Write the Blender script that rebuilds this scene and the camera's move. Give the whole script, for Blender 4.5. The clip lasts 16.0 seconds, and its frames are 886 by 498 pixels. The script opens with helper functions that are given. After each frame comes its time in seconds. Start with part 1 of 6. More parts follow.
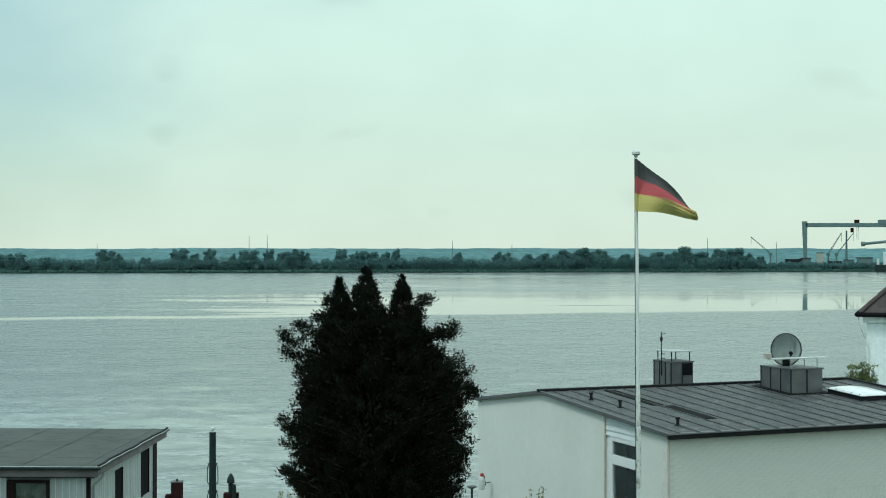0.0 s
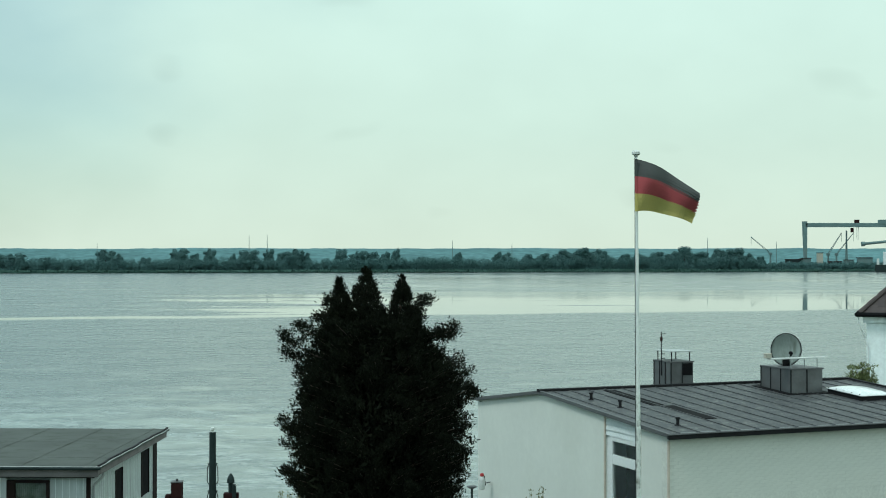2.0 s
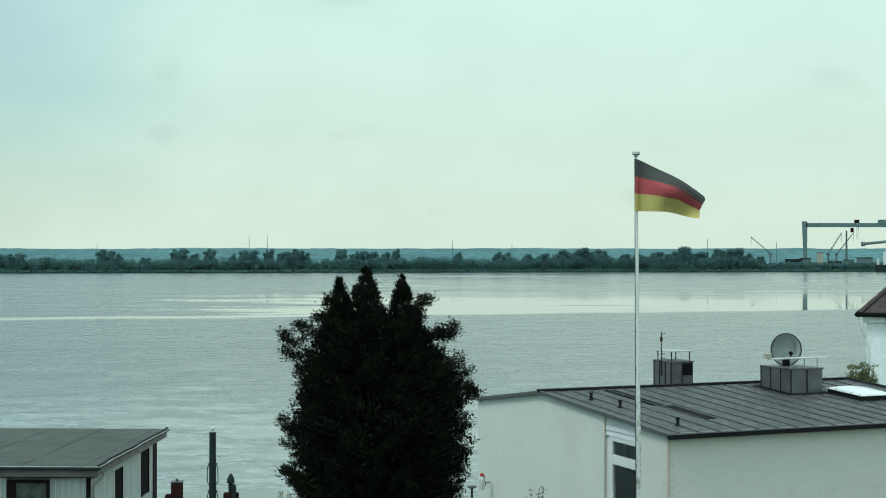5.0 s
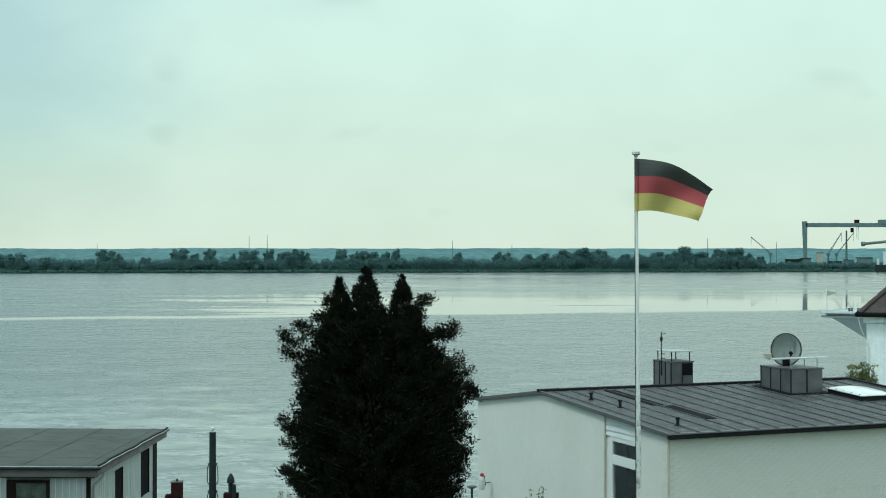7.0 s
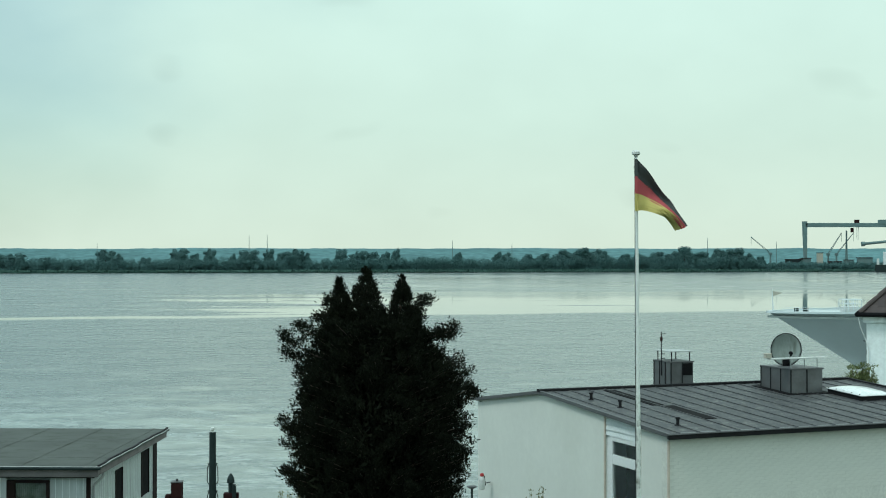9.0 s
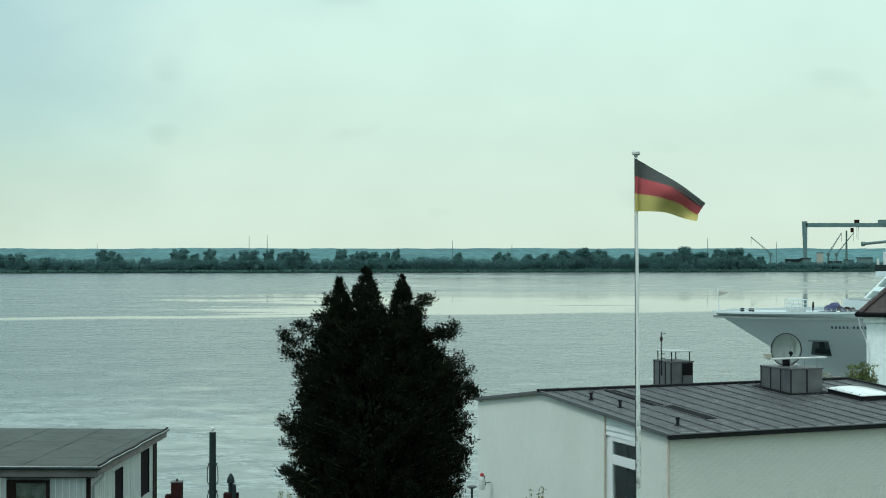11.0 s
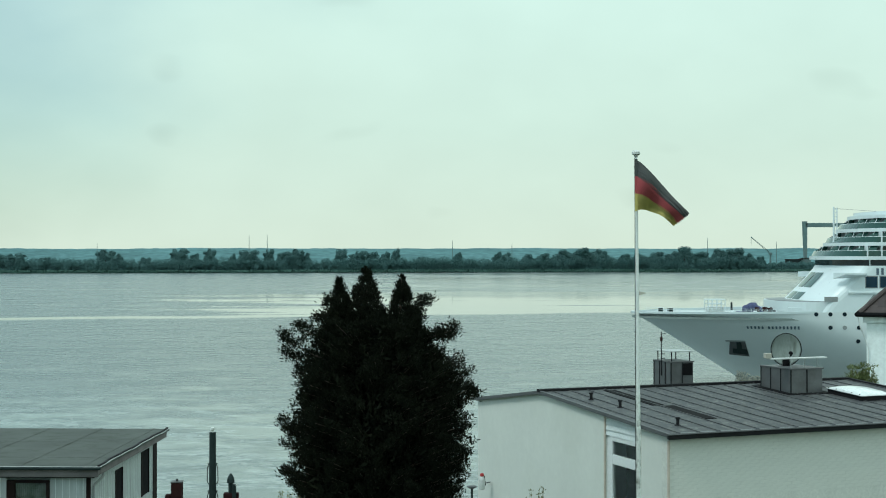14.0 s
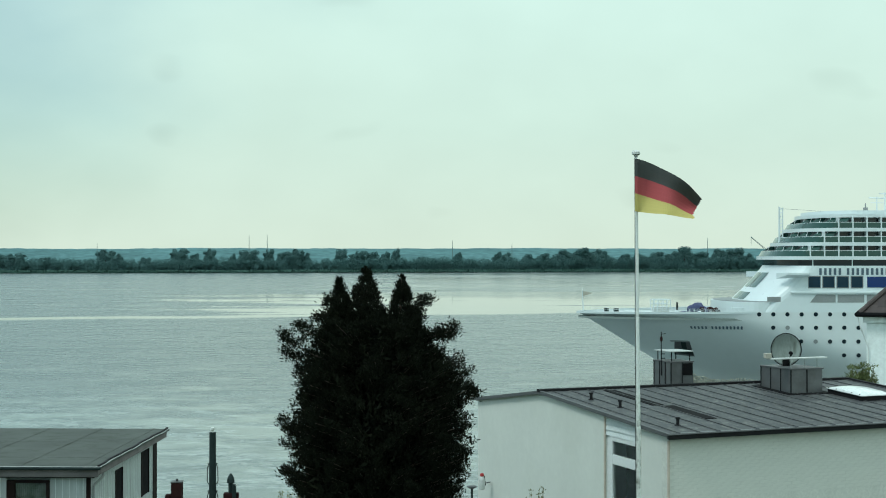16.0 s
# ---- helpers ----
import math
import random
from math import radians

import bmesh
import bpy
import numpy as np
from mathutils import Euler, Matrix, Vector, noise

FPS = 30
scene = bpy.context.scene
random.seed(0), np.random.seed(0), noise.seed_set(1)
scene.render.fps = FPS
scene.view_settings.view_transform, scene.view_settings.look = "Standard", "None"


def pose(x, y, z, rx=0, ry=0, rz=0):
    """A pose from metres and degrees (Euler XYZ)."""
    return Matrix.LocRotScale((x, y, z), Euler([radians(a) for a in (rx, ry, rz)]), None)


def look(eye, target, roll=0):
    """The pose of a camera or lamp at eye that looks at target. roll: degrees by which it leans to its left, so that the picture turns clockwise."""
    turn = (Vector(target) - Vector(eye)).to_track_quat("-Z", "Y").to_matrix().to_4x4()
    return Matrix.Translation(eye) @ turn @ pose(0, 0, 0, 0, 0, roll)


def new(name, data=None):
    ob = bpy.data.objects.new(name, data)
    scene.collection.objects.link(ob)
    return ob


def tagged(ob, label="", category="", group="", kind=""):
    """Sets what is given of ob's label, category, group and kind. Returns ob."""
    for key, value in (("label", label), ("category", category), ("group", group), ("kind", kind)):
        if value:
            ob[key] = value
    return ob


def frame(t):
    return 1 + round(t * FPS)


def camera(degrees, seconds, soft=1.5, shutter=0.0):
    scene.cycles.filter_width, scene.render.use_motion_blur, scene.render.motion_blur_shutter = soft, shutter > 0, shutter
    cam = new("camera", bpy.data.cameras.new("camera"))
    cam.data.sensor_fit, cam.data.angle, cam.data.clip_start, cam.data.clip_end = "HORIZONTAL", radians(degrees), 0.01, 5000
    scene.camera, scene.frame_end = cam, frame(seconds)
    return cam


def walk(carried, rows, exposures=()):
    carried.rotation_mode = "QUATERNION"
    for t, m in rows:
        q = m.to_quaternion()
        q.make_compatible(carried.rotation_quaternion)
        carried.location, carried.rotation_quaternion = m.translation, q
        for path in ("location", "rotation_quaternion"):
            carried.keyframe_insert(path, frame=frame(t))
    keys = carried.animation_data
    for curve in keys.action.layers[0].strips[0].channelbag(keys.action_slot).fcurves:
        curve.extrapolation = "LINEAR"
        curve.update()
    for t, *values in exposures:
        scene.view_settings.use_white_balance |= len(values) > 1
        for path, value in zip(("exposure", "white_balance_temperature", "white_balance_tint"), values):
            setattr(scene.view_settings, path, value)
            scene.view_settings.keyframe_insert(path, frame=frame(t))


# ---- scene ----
cam = camera(35.0, 16.0, soft=1.0)
EYE = pose(0, 0, 27, 90.32, 0, 0)
walk(cam, [(0, EYE), (16, EYE)], exposures=[(0, 0.0, 6250, 4), (16, 0.0, 6250, 4)])

# ---- light: a bright, thinly overcast sky over the river ----
world = bpy.data.worlds.new("sky")
scene.world = world
world.use_nodes = True
wt = world.node_tree
wt.nodes.clear()


def wnode(kind, **values):
    n = wt.nodes.new(kind)
    for key, value in values.items():
        n.inputs[key].default_value = value
    return n


def build_world():
    out = wnode("ShaderNodeOutputWorld")
    sky = wnode("ShaderNodeTexSky")
    sky.sky_type, sky.sun_disc = "NISHITA", False
    sky.sun_elevation, sky.sun_rotation = radians(54), radians(-125.3)
    coord = wnode("ShaderNodeTexCoord")
    stretch = wnode("ShaderNodeMapping")
    stretch.inputs["Scale"].default_value = (1.0, 1.0, 1.7)
    wt.links.new(coord.outputs["Generated"], stretch.inputs["Vector"])
    cloud = wnode("ShaderNodeTexNoise", Scale=3.2, Detail=5.0, Roughness=0.5)
    wt.links.new(stretch.outputs[0], cloud.inputs["Vector"])
    wisp = wnode("ShaderNodeTexNoise", Scale=14.0, Detail=3.0, Roughness=0.45)
    wt.links.new(stretch.outputs[0], wisp.inputs["Vector"])
    split = wnode("ShaderNodeSeparateXYZ")
    wt.links.new(coord.outputs["Generated"], split.inputs[0])
    # cloud layer: warmer towards the horizon, cooler overhead
    ramp = wnode("ShaderNodeValToRGB")
    ramp.color_ramp.elements[0].position, ramp.color_ramp.elements[0].color = 0.0, (0.715, 0.805, 0.675, 1)
    ramp.color_ramp.elements[1].position, ramp.color_ramp.elements[1].color = 1.0, (1.80, 2.15, 2.05, 1)
    e = ramp.color_ramp.elements.new(0.09)
    e.color = (0.675, 0.835, 0.730, 1)
    e = ramp.color_ramp.elements.new(0.2)
    e.color = (0.705, 0.910, 0.825, 1)
    e = ramp.color_ramp.elements.new(0.45)
    e.color = (1.02, 1.25, 1.17, 1)
    wt.links.new(split.outputs["Z"], ramp.inputs["Fac"])
    # thinner cloud towards the upwind side
    thin = wnode("ShaderNodeMath")
    thin.operation = "MULTIPLY_ADD"
    thin.inputs[1].default_value, thin.inputs[2].default_value = -0.75, -0.17
    wt.links.new(split.outputs["X"], thin.inputs[0])
    high = wnode("ShaderNodeMath")
    high.operation = "MULTIPLY_ADD"
    high.inputs[1].default_value = 1.1
    wt.links.new(split.outputs["Z"], high.inputs[0])
    wt.links.new(thin.outputs[0], high.inputs[2])
    both = wnode("ShaderNodeMath")
    both.operation = "MULTIPLY_ADD"
    both.inputs[1].default_value = 0.55
    wt.links.new(cloud.outputs["Fac"], both.inputs[0])
    wt.links.new(high.outputs[0], both.inputs[2])
    gap = wnode("ShaderNodeMapRange")
    gap.inputs["From Min"].default_value, gap.inputs["From Max"].default_value = 0.25, 0.64
    gap.inputs["To Max"].default_value = 0.60
    gap.interpolation_type = "SMOOTHSTEP"
    wt.links.new(both.outputs[0], gap.inputs["Value"])
    mix = wnode("ShaderNodeMix")
    mix.data_type = "RGBA"
    wt.links.new(gap.outputs[0], mix.inputs[0])
    wt.links.new(ramp.outputs[0], mix.inputs[6])
    dim = wnode("ShaderNodeVectorMath")
    dim.operation = "MULTIPLY"
    dim.inputs[1].default_value = (0.086, 0.112, 0.106)
    wt.links.new(sky.outputs[0], dim.inputs[0])
    wt.links.new(dim.outputs[0], mix.inputs[7])
    small = wnode("ShaderNodeMapRange")
    small.inputs["From Min"].default_value, small.inputs["From Max"].default_value = 0.25, 0.75
    small.inputs["To Min"].default_value, small.inputs["To Max"].default_value = 0.97, 1.025
    wt.links.new(wisp.outputs["Fac"], small.inputs["Value"])
    puff = wnode("ShaderNodeTexNoise", Scale=11.0, Detail=2.0, Roughness=0.4)
    wt.links.new(stretch.outputs[0], puff.inputs["Vector"])
    shade = wnode("ShaderNodeMapRange")
    shade.inputs["From Min"].default_value, shade.inputs["From Max"].default_value = 0.66, 0.80
    shade.inputs["To Min"].default_value, shade.inputs["To Max"].default_value = 1.0, 0.86
    wt.links.new(puff.outputs["Fac"], shade.inputs["Value"])
    veil = wnode("ShaderNodeMath")
    veil.operation = "MULTIPLY"
    wt.links.new(small.outputs[0], veil.inputs[0])
    wt.links.new(shade.outputs[0], veil.inputs[1])
    tint = wnode("ShaderNodeVectorMath")
    tint.operation = "SCALE"
    wt.links.new(mix.outputs[2], tint.inputs[0])
    wt.links.new(veil.outputs[0], tint.inputs[3])
    bg = wnode("ShaderNodeBackground", Strength=1.0)
    wt.links.new(tint.outputs[0], bg.inputs["Color"])
    wt.links.new(bg.outputs[0], out.inputs[0])


build_world()
sun = new("sun", bpy.data.lights.new("sun", "SUN"))
sun.data.energy, sun.data.angle, sun.data.color = 1.15, radians(14), (0.98, 0.99, 0.93)
sun.matrix_world = look((0, 0, 60), (24, 17, 19.5))
tagged(sun, "veiled sun behind thin cloud", "sun")


# ---- materials ----
def material(name, colour, rough=0.6, metal=0.0, vary=0.15, size=1.0, fine=0.08, bump=0.0, stain=None, stain_size=0.7,
             stretch=(1, 1, 1), spec=0.5, clear=0.0, object_vary=0.0):
    """A surface with variation at two scales, an optional stain colour and fine relief; size in metres."""
    m = bpy.data.materials.new(name)
    m.use_nodes = True
    t = m.node_tree
    b = t.nodes["Principled BSDF"]
    b.inputs["Roughness"].default_value, b.inputs["Metallic"].default_value = rough, metal
    b.inputs["Specular IOR Level"].default_value = spec
    co = t.nodes.new("ShaderNodeTexCoord")
    mp = t.nodes.new("ShaderNodeMapping")
    mp.inputs["Scale"].default_value = stretch
    t.links.new(co.outputs["Object"], mp.inputs["Vector"])

    def noise_node(scale, detail):
        n = t.nodes.new("ShaderNodeTexNoise")
        n.inputs["Scale"].default_value, n.inputs["Detail"].default_value = scale, detail
        t.links.new(mp.outputs[0], n.inputs["Vector"])
        return n

    def ranged(src, lo, hi, a=0.3, z=0.7):
        r = t.nodes.new("ShaderNodeMapRange")
        r.inputs["From Min"].default_value, r.inputs["From Max"].default_value = a, z
        r.inputs["To Min"].default_value, r.inputs["To Max"].default_value = lo, hi
        t.links.new(src, r.inputs["Value"])
        return r.outputs[0]

    coarse, grain = noise_node(1.0 / size, 4.0), noise_node(9.0 / size, 6.0)
    f1 = ranged(coarse.outputs["Fac"], 1 - vary, 1 + vary)
    f2 = ranged(grain.outputs["Fac"], 1 - fine, 1 + fine)
    mul = t.nodes.new("ShaderNodeMath")
    mul.operation = "MULTIPLY"
    t.links.new(f1, mul.inputs[0])
    t.links.new(f2, mul.inputs[1])
    last = mul.outputs[0]
    if object_vary:
        info = t.nodes.new("ShaderNodeObjectInfo")
        f3 = ranged(info.outputs["Random"], 1 - object_vary, 1 + object_vary, 0, 1)
        again = t.nodes.new("ShaderNodeMath")
        again.operation = "MULTIPLY"
        t.links.new(last, again.inputs[0])
        t.links.new(f3, again.inputs[1])
        last = again.outputs[0]
    base = t.nodes.new("ShaderNodeRGB")
    base.outputs[0].default_value = (*colour, 1)
    source = base.outputs[0]
    if stain:
        dirt = noise_node(1.0 / stain_size, 7.0)
        k = ranged(dirt.outputs["Fac"], 0.0, 0.85, 0.5, 0.72)
        mx = t.nodes.new("ShaderNodeMix")
        mx.data_type = "RGBA"
        mx.inputs[7].default_value = (*stain, 1)
        t.links.new(k, mx.inputs[0])
        t.links.new(source, mx.inputs[6])
        source = mx.outputs[2]
    sc = t.nodes.new("ShaderNodeVectorMath")
    sc.operation = "SCALE"
    t.links.new(source, sc.inputs[0])
    t.links.new(last, sc.inputs[3])
    t.links.new(sc.outputs[0], b.inputs["Base Color"])
    t.links.new(ranged(grain.outputs["Fac"], max(0.02, rough - 0.08), min(1, rough + 0.08)), b.inputs["Roughness"])
    if bump:
        bp = t.nodes.new("ShaderNodeBump")
        bp.inputs["Strength"].default_value, bp.inputs["Distance"].default_value = 0.6, bump
        t.links.new(grain.outputs["Fac"], bp.inputs["Height"])
        t.links.new(bp.outputs[0], b.inputs["Normal"])
    b.inputs["Coat Weight"].default_value = clear
    return m


def water_material():
    m = bpy.data.materials.new("river_water")
    m.use_nodes = True
    t = m.node_tree
    b = t.nodes["Principled BSDF"]
    b.inputs["IOR"].default_value = 1.33
    co = t.nodes.new("ShaderNodeTexCoord")

    def mapped(sx, sy, turn=0.0):
        mp = t.nodes.new("ShaderNodeMapping")
        mp.inputs["Scale"].default_value = (sx, sy, 1)
        mp.inputs["Rotation"].default_value = (0, 0, turn)
        t.links.new(co.outputs["Object"], mp.inputs["Vector"])
        return mp.outputs[0]

    def noise_at(vec, detail=3.0, rough=0.5):
        n = t.nodes.new("ShaderNodeTexNoise")
        n.inputs["Scale"].default_value, n.inputs["Detail"].default_value, n.inputs["Roughness"].default_value = 1.0, detail, rough
        t.links.new(vec, n.inputs["Vector"])
        return n.outputs["Fac"]

    def math_node(op, a, c, d=0.0):
        n = t.nodes.new("ShaderNodeMath")
        n.operation = op
        for k, v in enumerate((a, c, d)):
            if isinstance(v, (int, float)):
                n.inputs[k].default_value = v
            else:
                t.links.new(v, n.inputs[k])
        return n.outputs[0]

    def ranged(src, a, z, lo=0.0, hi=1.0):
        r = t.nodes.new("ShaderNodeMapRange")
        r.interpolation_type = "SMOOTHSTEP"
        r.inputs["From Min"].default_value, r.inputs["From Max"].default_value = a, z
        r.inputs["To Min"].default_value, r.inputs["To Max"].default_value = lo, hi
        t.links.new(src, r.inputs["Value"])
        return r.outputs[0]

    split = t.nodes.new("ShaderNodeSeparateXYZ")
    t.links.new(co.outputs["Object"], split.inputs[0])
    # the current's edge: wind-ruffled fairway this side, slack water beyond
    edge_noise = noise_at(mapped(0.012, 0.004), 3.0)
    line = math_node("MULTIPLY_ADD", split.outputs["X"], -0.30, split.outputs["Y"])
    line = math_node("MULTIPLY_ADD", edge_noise, 46.0, line)
    slack = ranged(line, 664, 690)
    # streaks of ruffled water lying across the slack, more of them upstream
    streak = noise_at(mapped(0.005, 0.020), 5.0, 0.66)
    upstream = ranged(split.outputs["X"], -190, 40, 0.13, -0.14)
    streak = ranged(math_node("ADD", streak, upstream), 0.47, 0.55)
    streak = math_node("MULTIPLY", streak, ranged(line, 692, 712))
    far_streak = ranged(noise_at(mapped(0.0035, 0.011, 0.03), 6.0, 0.7), 0.40, 0.56, 0.35, 0.95)
    farther = math_node("MULTIPLY", ranged(split.outputs["Y"], 800, 1150), far_streak)
    ruffled = math_node("MAXIMUM", math_node("SUBTRACT", 1.0, slack), streak)
    ruffled = math_node("MAXIMUM", ruffled, farther)
    # smoother swirls close to the near bank
    swirl = noise_at(mapped(0.045, 0.085), 5.0, 0.64)
    near_bank = ranged(split.outputs["Y"], 205, 300, 0.16, 0.0)
    swirl = ranged(math_node("ADD", swirl, near_bank), 0.50, 0.80, 0.0, 0.7)
    calm = math_node("MULTIPLY", swirl, ranged(split.outputs["Y"], 290, 400, 1.0, 0.15))
    ruffled = math_node("MULTIPLY", ruffled, math_node("SUBTRACT", 1.0, calm))
    # cat's-paws: small patches of ripple
    paws = noise_at(mapped(0.045, 0.055), 5.0, 0.66)
    fine_paws = noise_at(mapped(0.26, 0.30), 4.0, 0.62)
    paws = math_node("ADD", ranged(paws, 0.36, 0.66, -0.09, 0.09), ranged(fine_paws, 0.36, 0.66, -0.10, 0.10))
    ruffled = math_node("MAXIMUM", math_node("MULTIPLY_ADD", paws, math_node("MULTIPLY_ADD", ruffled, 0.85, 0.15), ruffled), 0.0)
    rough = math_node("MULTIPLY_ADD", ruffled, 0.24, 0.03)
    t.links.new(rough, b.inputs["Roughness"])
    # muddy tidal water
    mud = noise_at(mapped(0.006, 0.020), 4.0)
    col = t.nodes.new("ShaderNodeMix")
    col.data_type = "RGBA"
    col.inputs[6].default_value, col.inputs[7].default_value = (0.088, 0.115, 0.119, 1), (0.130, 0.158, 0.159, 1)
    t.links.new(mud, col.inputs[0])
    # brightness off the near bank, put into the base colour as pale curls
    near_pale = noise_at(mapped(0.10, 0.16, 0.2), 6.0, 0.7)
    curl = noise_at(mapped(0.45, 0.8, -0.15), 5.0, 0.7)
    near_pale = math_node("MULTIPLY_ADD", curl, 0.5, math_node("MULTIPLY", near_pale, 0.6))
    near_pale = math_node("MULTIPLY", ranged(near_pale, 0.50, 0.68), ranged(split.outputs["Y"], 215, 330, 0.85, 0.0))
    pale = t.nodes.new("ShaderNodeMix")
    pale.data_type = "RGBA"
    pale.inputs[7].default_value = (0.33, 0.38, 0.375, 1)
    t.links.new(near_pale, pale.inputs[0])
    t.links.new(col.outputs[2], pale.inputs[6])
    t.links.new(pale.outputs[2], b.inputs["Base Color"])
    # ripples and chop
    chop = noise_at(mapped(0.50, 0.72, 0.15), 4.0, 0.6)
    wave = noise_at(mapped(0.13, 0.17, -0.1), 3.0, 0.55)
    height = math_node("ADD", math_node("MULTIPLY", chop, 0.20), math_node("MULTIPLY", wave, 0.5))
    bp = t.nodes.new("ShaderNodeBump")
    bp.inputs["Distance"].default_value = 0.6
    t.links.new(math_node("MULTIPLY_ADD", ruffled, 0.037, 0.002), bp.inputs["Strength"])
    t.links.new(height, bp.inputs["Height"])
    t.links.new(bp.outputs[0], b.inputs["Normal"])
    return m


def leaf_material(name, low, high, shine=0.5, passing=0.0):
    m = bpy.data.materials.new(name)
    m.use_nodes = True
    t = m.node_tree
    b = t.nodes["Principled BSDF"]
    geo = t.nodes.new("ShaderNodeNewGeometry")
    co = t.nodes.new("ShaderNodeTexCoord")
    n = t.nodes.new("ShaderNodeTexNoise")
    n.inputs["Scale"].default_value = 1.3
    t.links.new(co.outputs["Object"], n.inputs["Vector"])
    add = t.nodes.new("ShaderNodeMath")
    add.operation = "MULTIPLY_ADD"
    add.inputs[1].default_value = 0.5
    t.links.new(geo.outputs["Random Per Island"], add.inputs[0])
    half = t.nodes.new("ShaderNodeMath")
    half.operation = "MULTIPLY"
    half.inputs[1].default_value = 0.5
    t.links.new(n.outputs["Fac"], half.inputs[0])
    t.links.new(half.outputs[0], add.inputs[2])
    mx = t.nodes.new("ShaderNodeMix")
    mx.data_type = "RGBA"
    mx.inputs[6].default_value, mx.inputs[7].default_value = (*low, 1), (*high, 1)
    t.links.new(add.outputs[0], mx.inputs[0])
    t.links.new(mx.outputs[2], b.inputs["Base Color"])
    b.inputs["Roughness"].default_value = shine
    b.inputs["Specular IOR Level"].default_value = 0.08
    if passing:
        l, both = t.nodes.new("ShaderNodeBsdfTranslucent"), t.nodes.new("ShaderNodeMixShader")
        both.inputs[0].default_value = passing
        t.links.new(mx.outputs[2], l.inputs["Color"])
        t.links.new(b.outputs[0], both.inputs[1])
        t.links.new(l.outputs[0], both.inputs[2])
        t.links.new(both.outputs[0], t.nodes["Material Output"].inputs[0])
    return m


def cloth_material(name, colour):
    m = bpy.data.materials.new(name)
    m.use_nodes = True
    t = m.node_tree
    t.nodes.remove(t.nodes["Principled BSDF"])
    out = t.nodes["Material Output"]
    co = t.nodes.new("ShaderNodeTexCoord")
    n = t.nodes.new("ShaderNodeTexNoise")
    n.inputs["Scale"].default_value, n.inputs["Detail"].default_value = 30.0, 5.0
    t.links.new(co.outputs["Object"], n.inputs["Vector"])
    r = t.nodes.new("ShaderNodeMapRange")
    r.inputs["To Min"].default_value, r.inputs["To Max"].default_value = 0.85, 1.15
    t.links.new(n.outputs["Fac"], r.inputs["Value"])
    sc = t.nodes.new("ShaderNodeVectorMath")
    sc.operation = "SCALE"
    sc.inputs[0].default_value = colour
    t.links.new(r.outputs[0], sc.inputs[3])
    d, l, mix = t.nodes.new("ShaderNodeBsdfDiffuse"), t.nodes.new("ShaderNodeBsdfTranslucent"), t.nodes.new("ShaderNodeMixShader")
    mix.inputs[0].default_value = 0.14
    t.links.new(sc.outputs[0], d.inputs["Color"])
    t.links.new(sc.outputs[0], l.inputs["Color"])
    t.links.new(d.outputs[0], mix.inputs[1])
    t.links.new(l.outputs[0], mix.inputs[2])
    t.links.new(mix.outputs[0], out.inputs[0])
    return m


def glass_material(name, colour, rough=0.05):
    m = bpy.data.materials.new(name)
    m.use_nodes = True
    b = m.node_tree.nodes["Principled BSDF"]
    b.inputs["Base Color"].default_value = (*colour, 1)
    b.inputs["Roughness"].default_value, b.inputs["IOR"].default_value = rough, 1.5
    return m


M_WATER = water_material()
M_GROUND = material("meadow_soil", (0.040, 0.062, 0.040), 0.9, vary=0.35, size=6, bump=0.02)
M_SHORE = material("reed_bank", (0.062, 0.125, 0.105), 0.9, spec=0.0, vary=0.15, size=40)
# aerial haze is put into the base colours of the hills and far foliage
M_HAZED_HILL = material("hazed_wooded_hill", (0.110, 0.205, 0.215), 1.0, vary=0.14, size=240, fine=0.22, spec=0.0)
M_HAZED_LEAF = leaf_material("hazed_far_foliage", (0.095, 0.190, 0.195), (0.125, 0.230, 0.220), 1.0, 0.55)
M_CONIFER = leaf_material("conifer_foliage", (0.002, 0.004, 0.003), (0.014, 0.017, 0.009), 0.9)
M_BUSH = leaf_material("bush_foliage", (0.08, 0.11, 0.045), (0.20, 0.225, 0.095), 0.7)
M_STALK = leaf_material("dry_stalks", (0.12, 0.14, 0.07), (0.28, 0.27, 0.16), 0.8)
M_BARK = material("bark", (0.06, 0.045, 0.035), 0.95, vary=0.3, size=0.3, bump=0.02, stretch=(1, 1, 0.25))
M_RENDER = material("white_rendered_wall", (0.655, 0.67, 0.625), 0.85, vary=0.03, size=1.4, fine=0.025, bump=0.003,
                    stain=(0.635, 0.65, 0.60), stain_size=1.9)
M_BRICK = material("painted_brick", (0.66, 0.665, 0.62), 0.85, vary=0.06, size=0.5, fine=0.05, bump=0.003, object_vary=0.018, stretch=(0.3, 1, 1.6))
M_MORTAR = material("painted_mortar", (0.64, 0.645, 0.60), 0.9, vary=0.06, size=0.5)
M_ROOF = material("weathered_metal_roof", (0.055, 0.058, 0.062), 0.6, spec=0.4, metal=0.0, vary=0.24, size=0.28, fine=0.45, bump=0.006,
                  stain=(0.15, 0.15, 0.14), stain_size=0.11, stretch=(1, 0.5, 1))
M_PATCH = material("dark_roof_patch", (0.010, 0.010, 0.011), 0.8, spec=0.08, vary=0.2, size=0.6)
M_ZINC = material("zinc_flashing", (0.13, 0.135, 0.14), 0.5, metal=0.4, vary=0.2, size=0.5, stain=(0.10, 0.10, 0.10), stain_size=0.4)
M_FASCIA = material("dark_fascia", (0.014, 0.014, 0.016), 0.65, spec=0.15, vary=0.2, size=0.8)
M_FASCIA_L = material("grey_verge_board", (0.085, 0.088, 0.092), 0.55, vary=0.15, size=0.8)
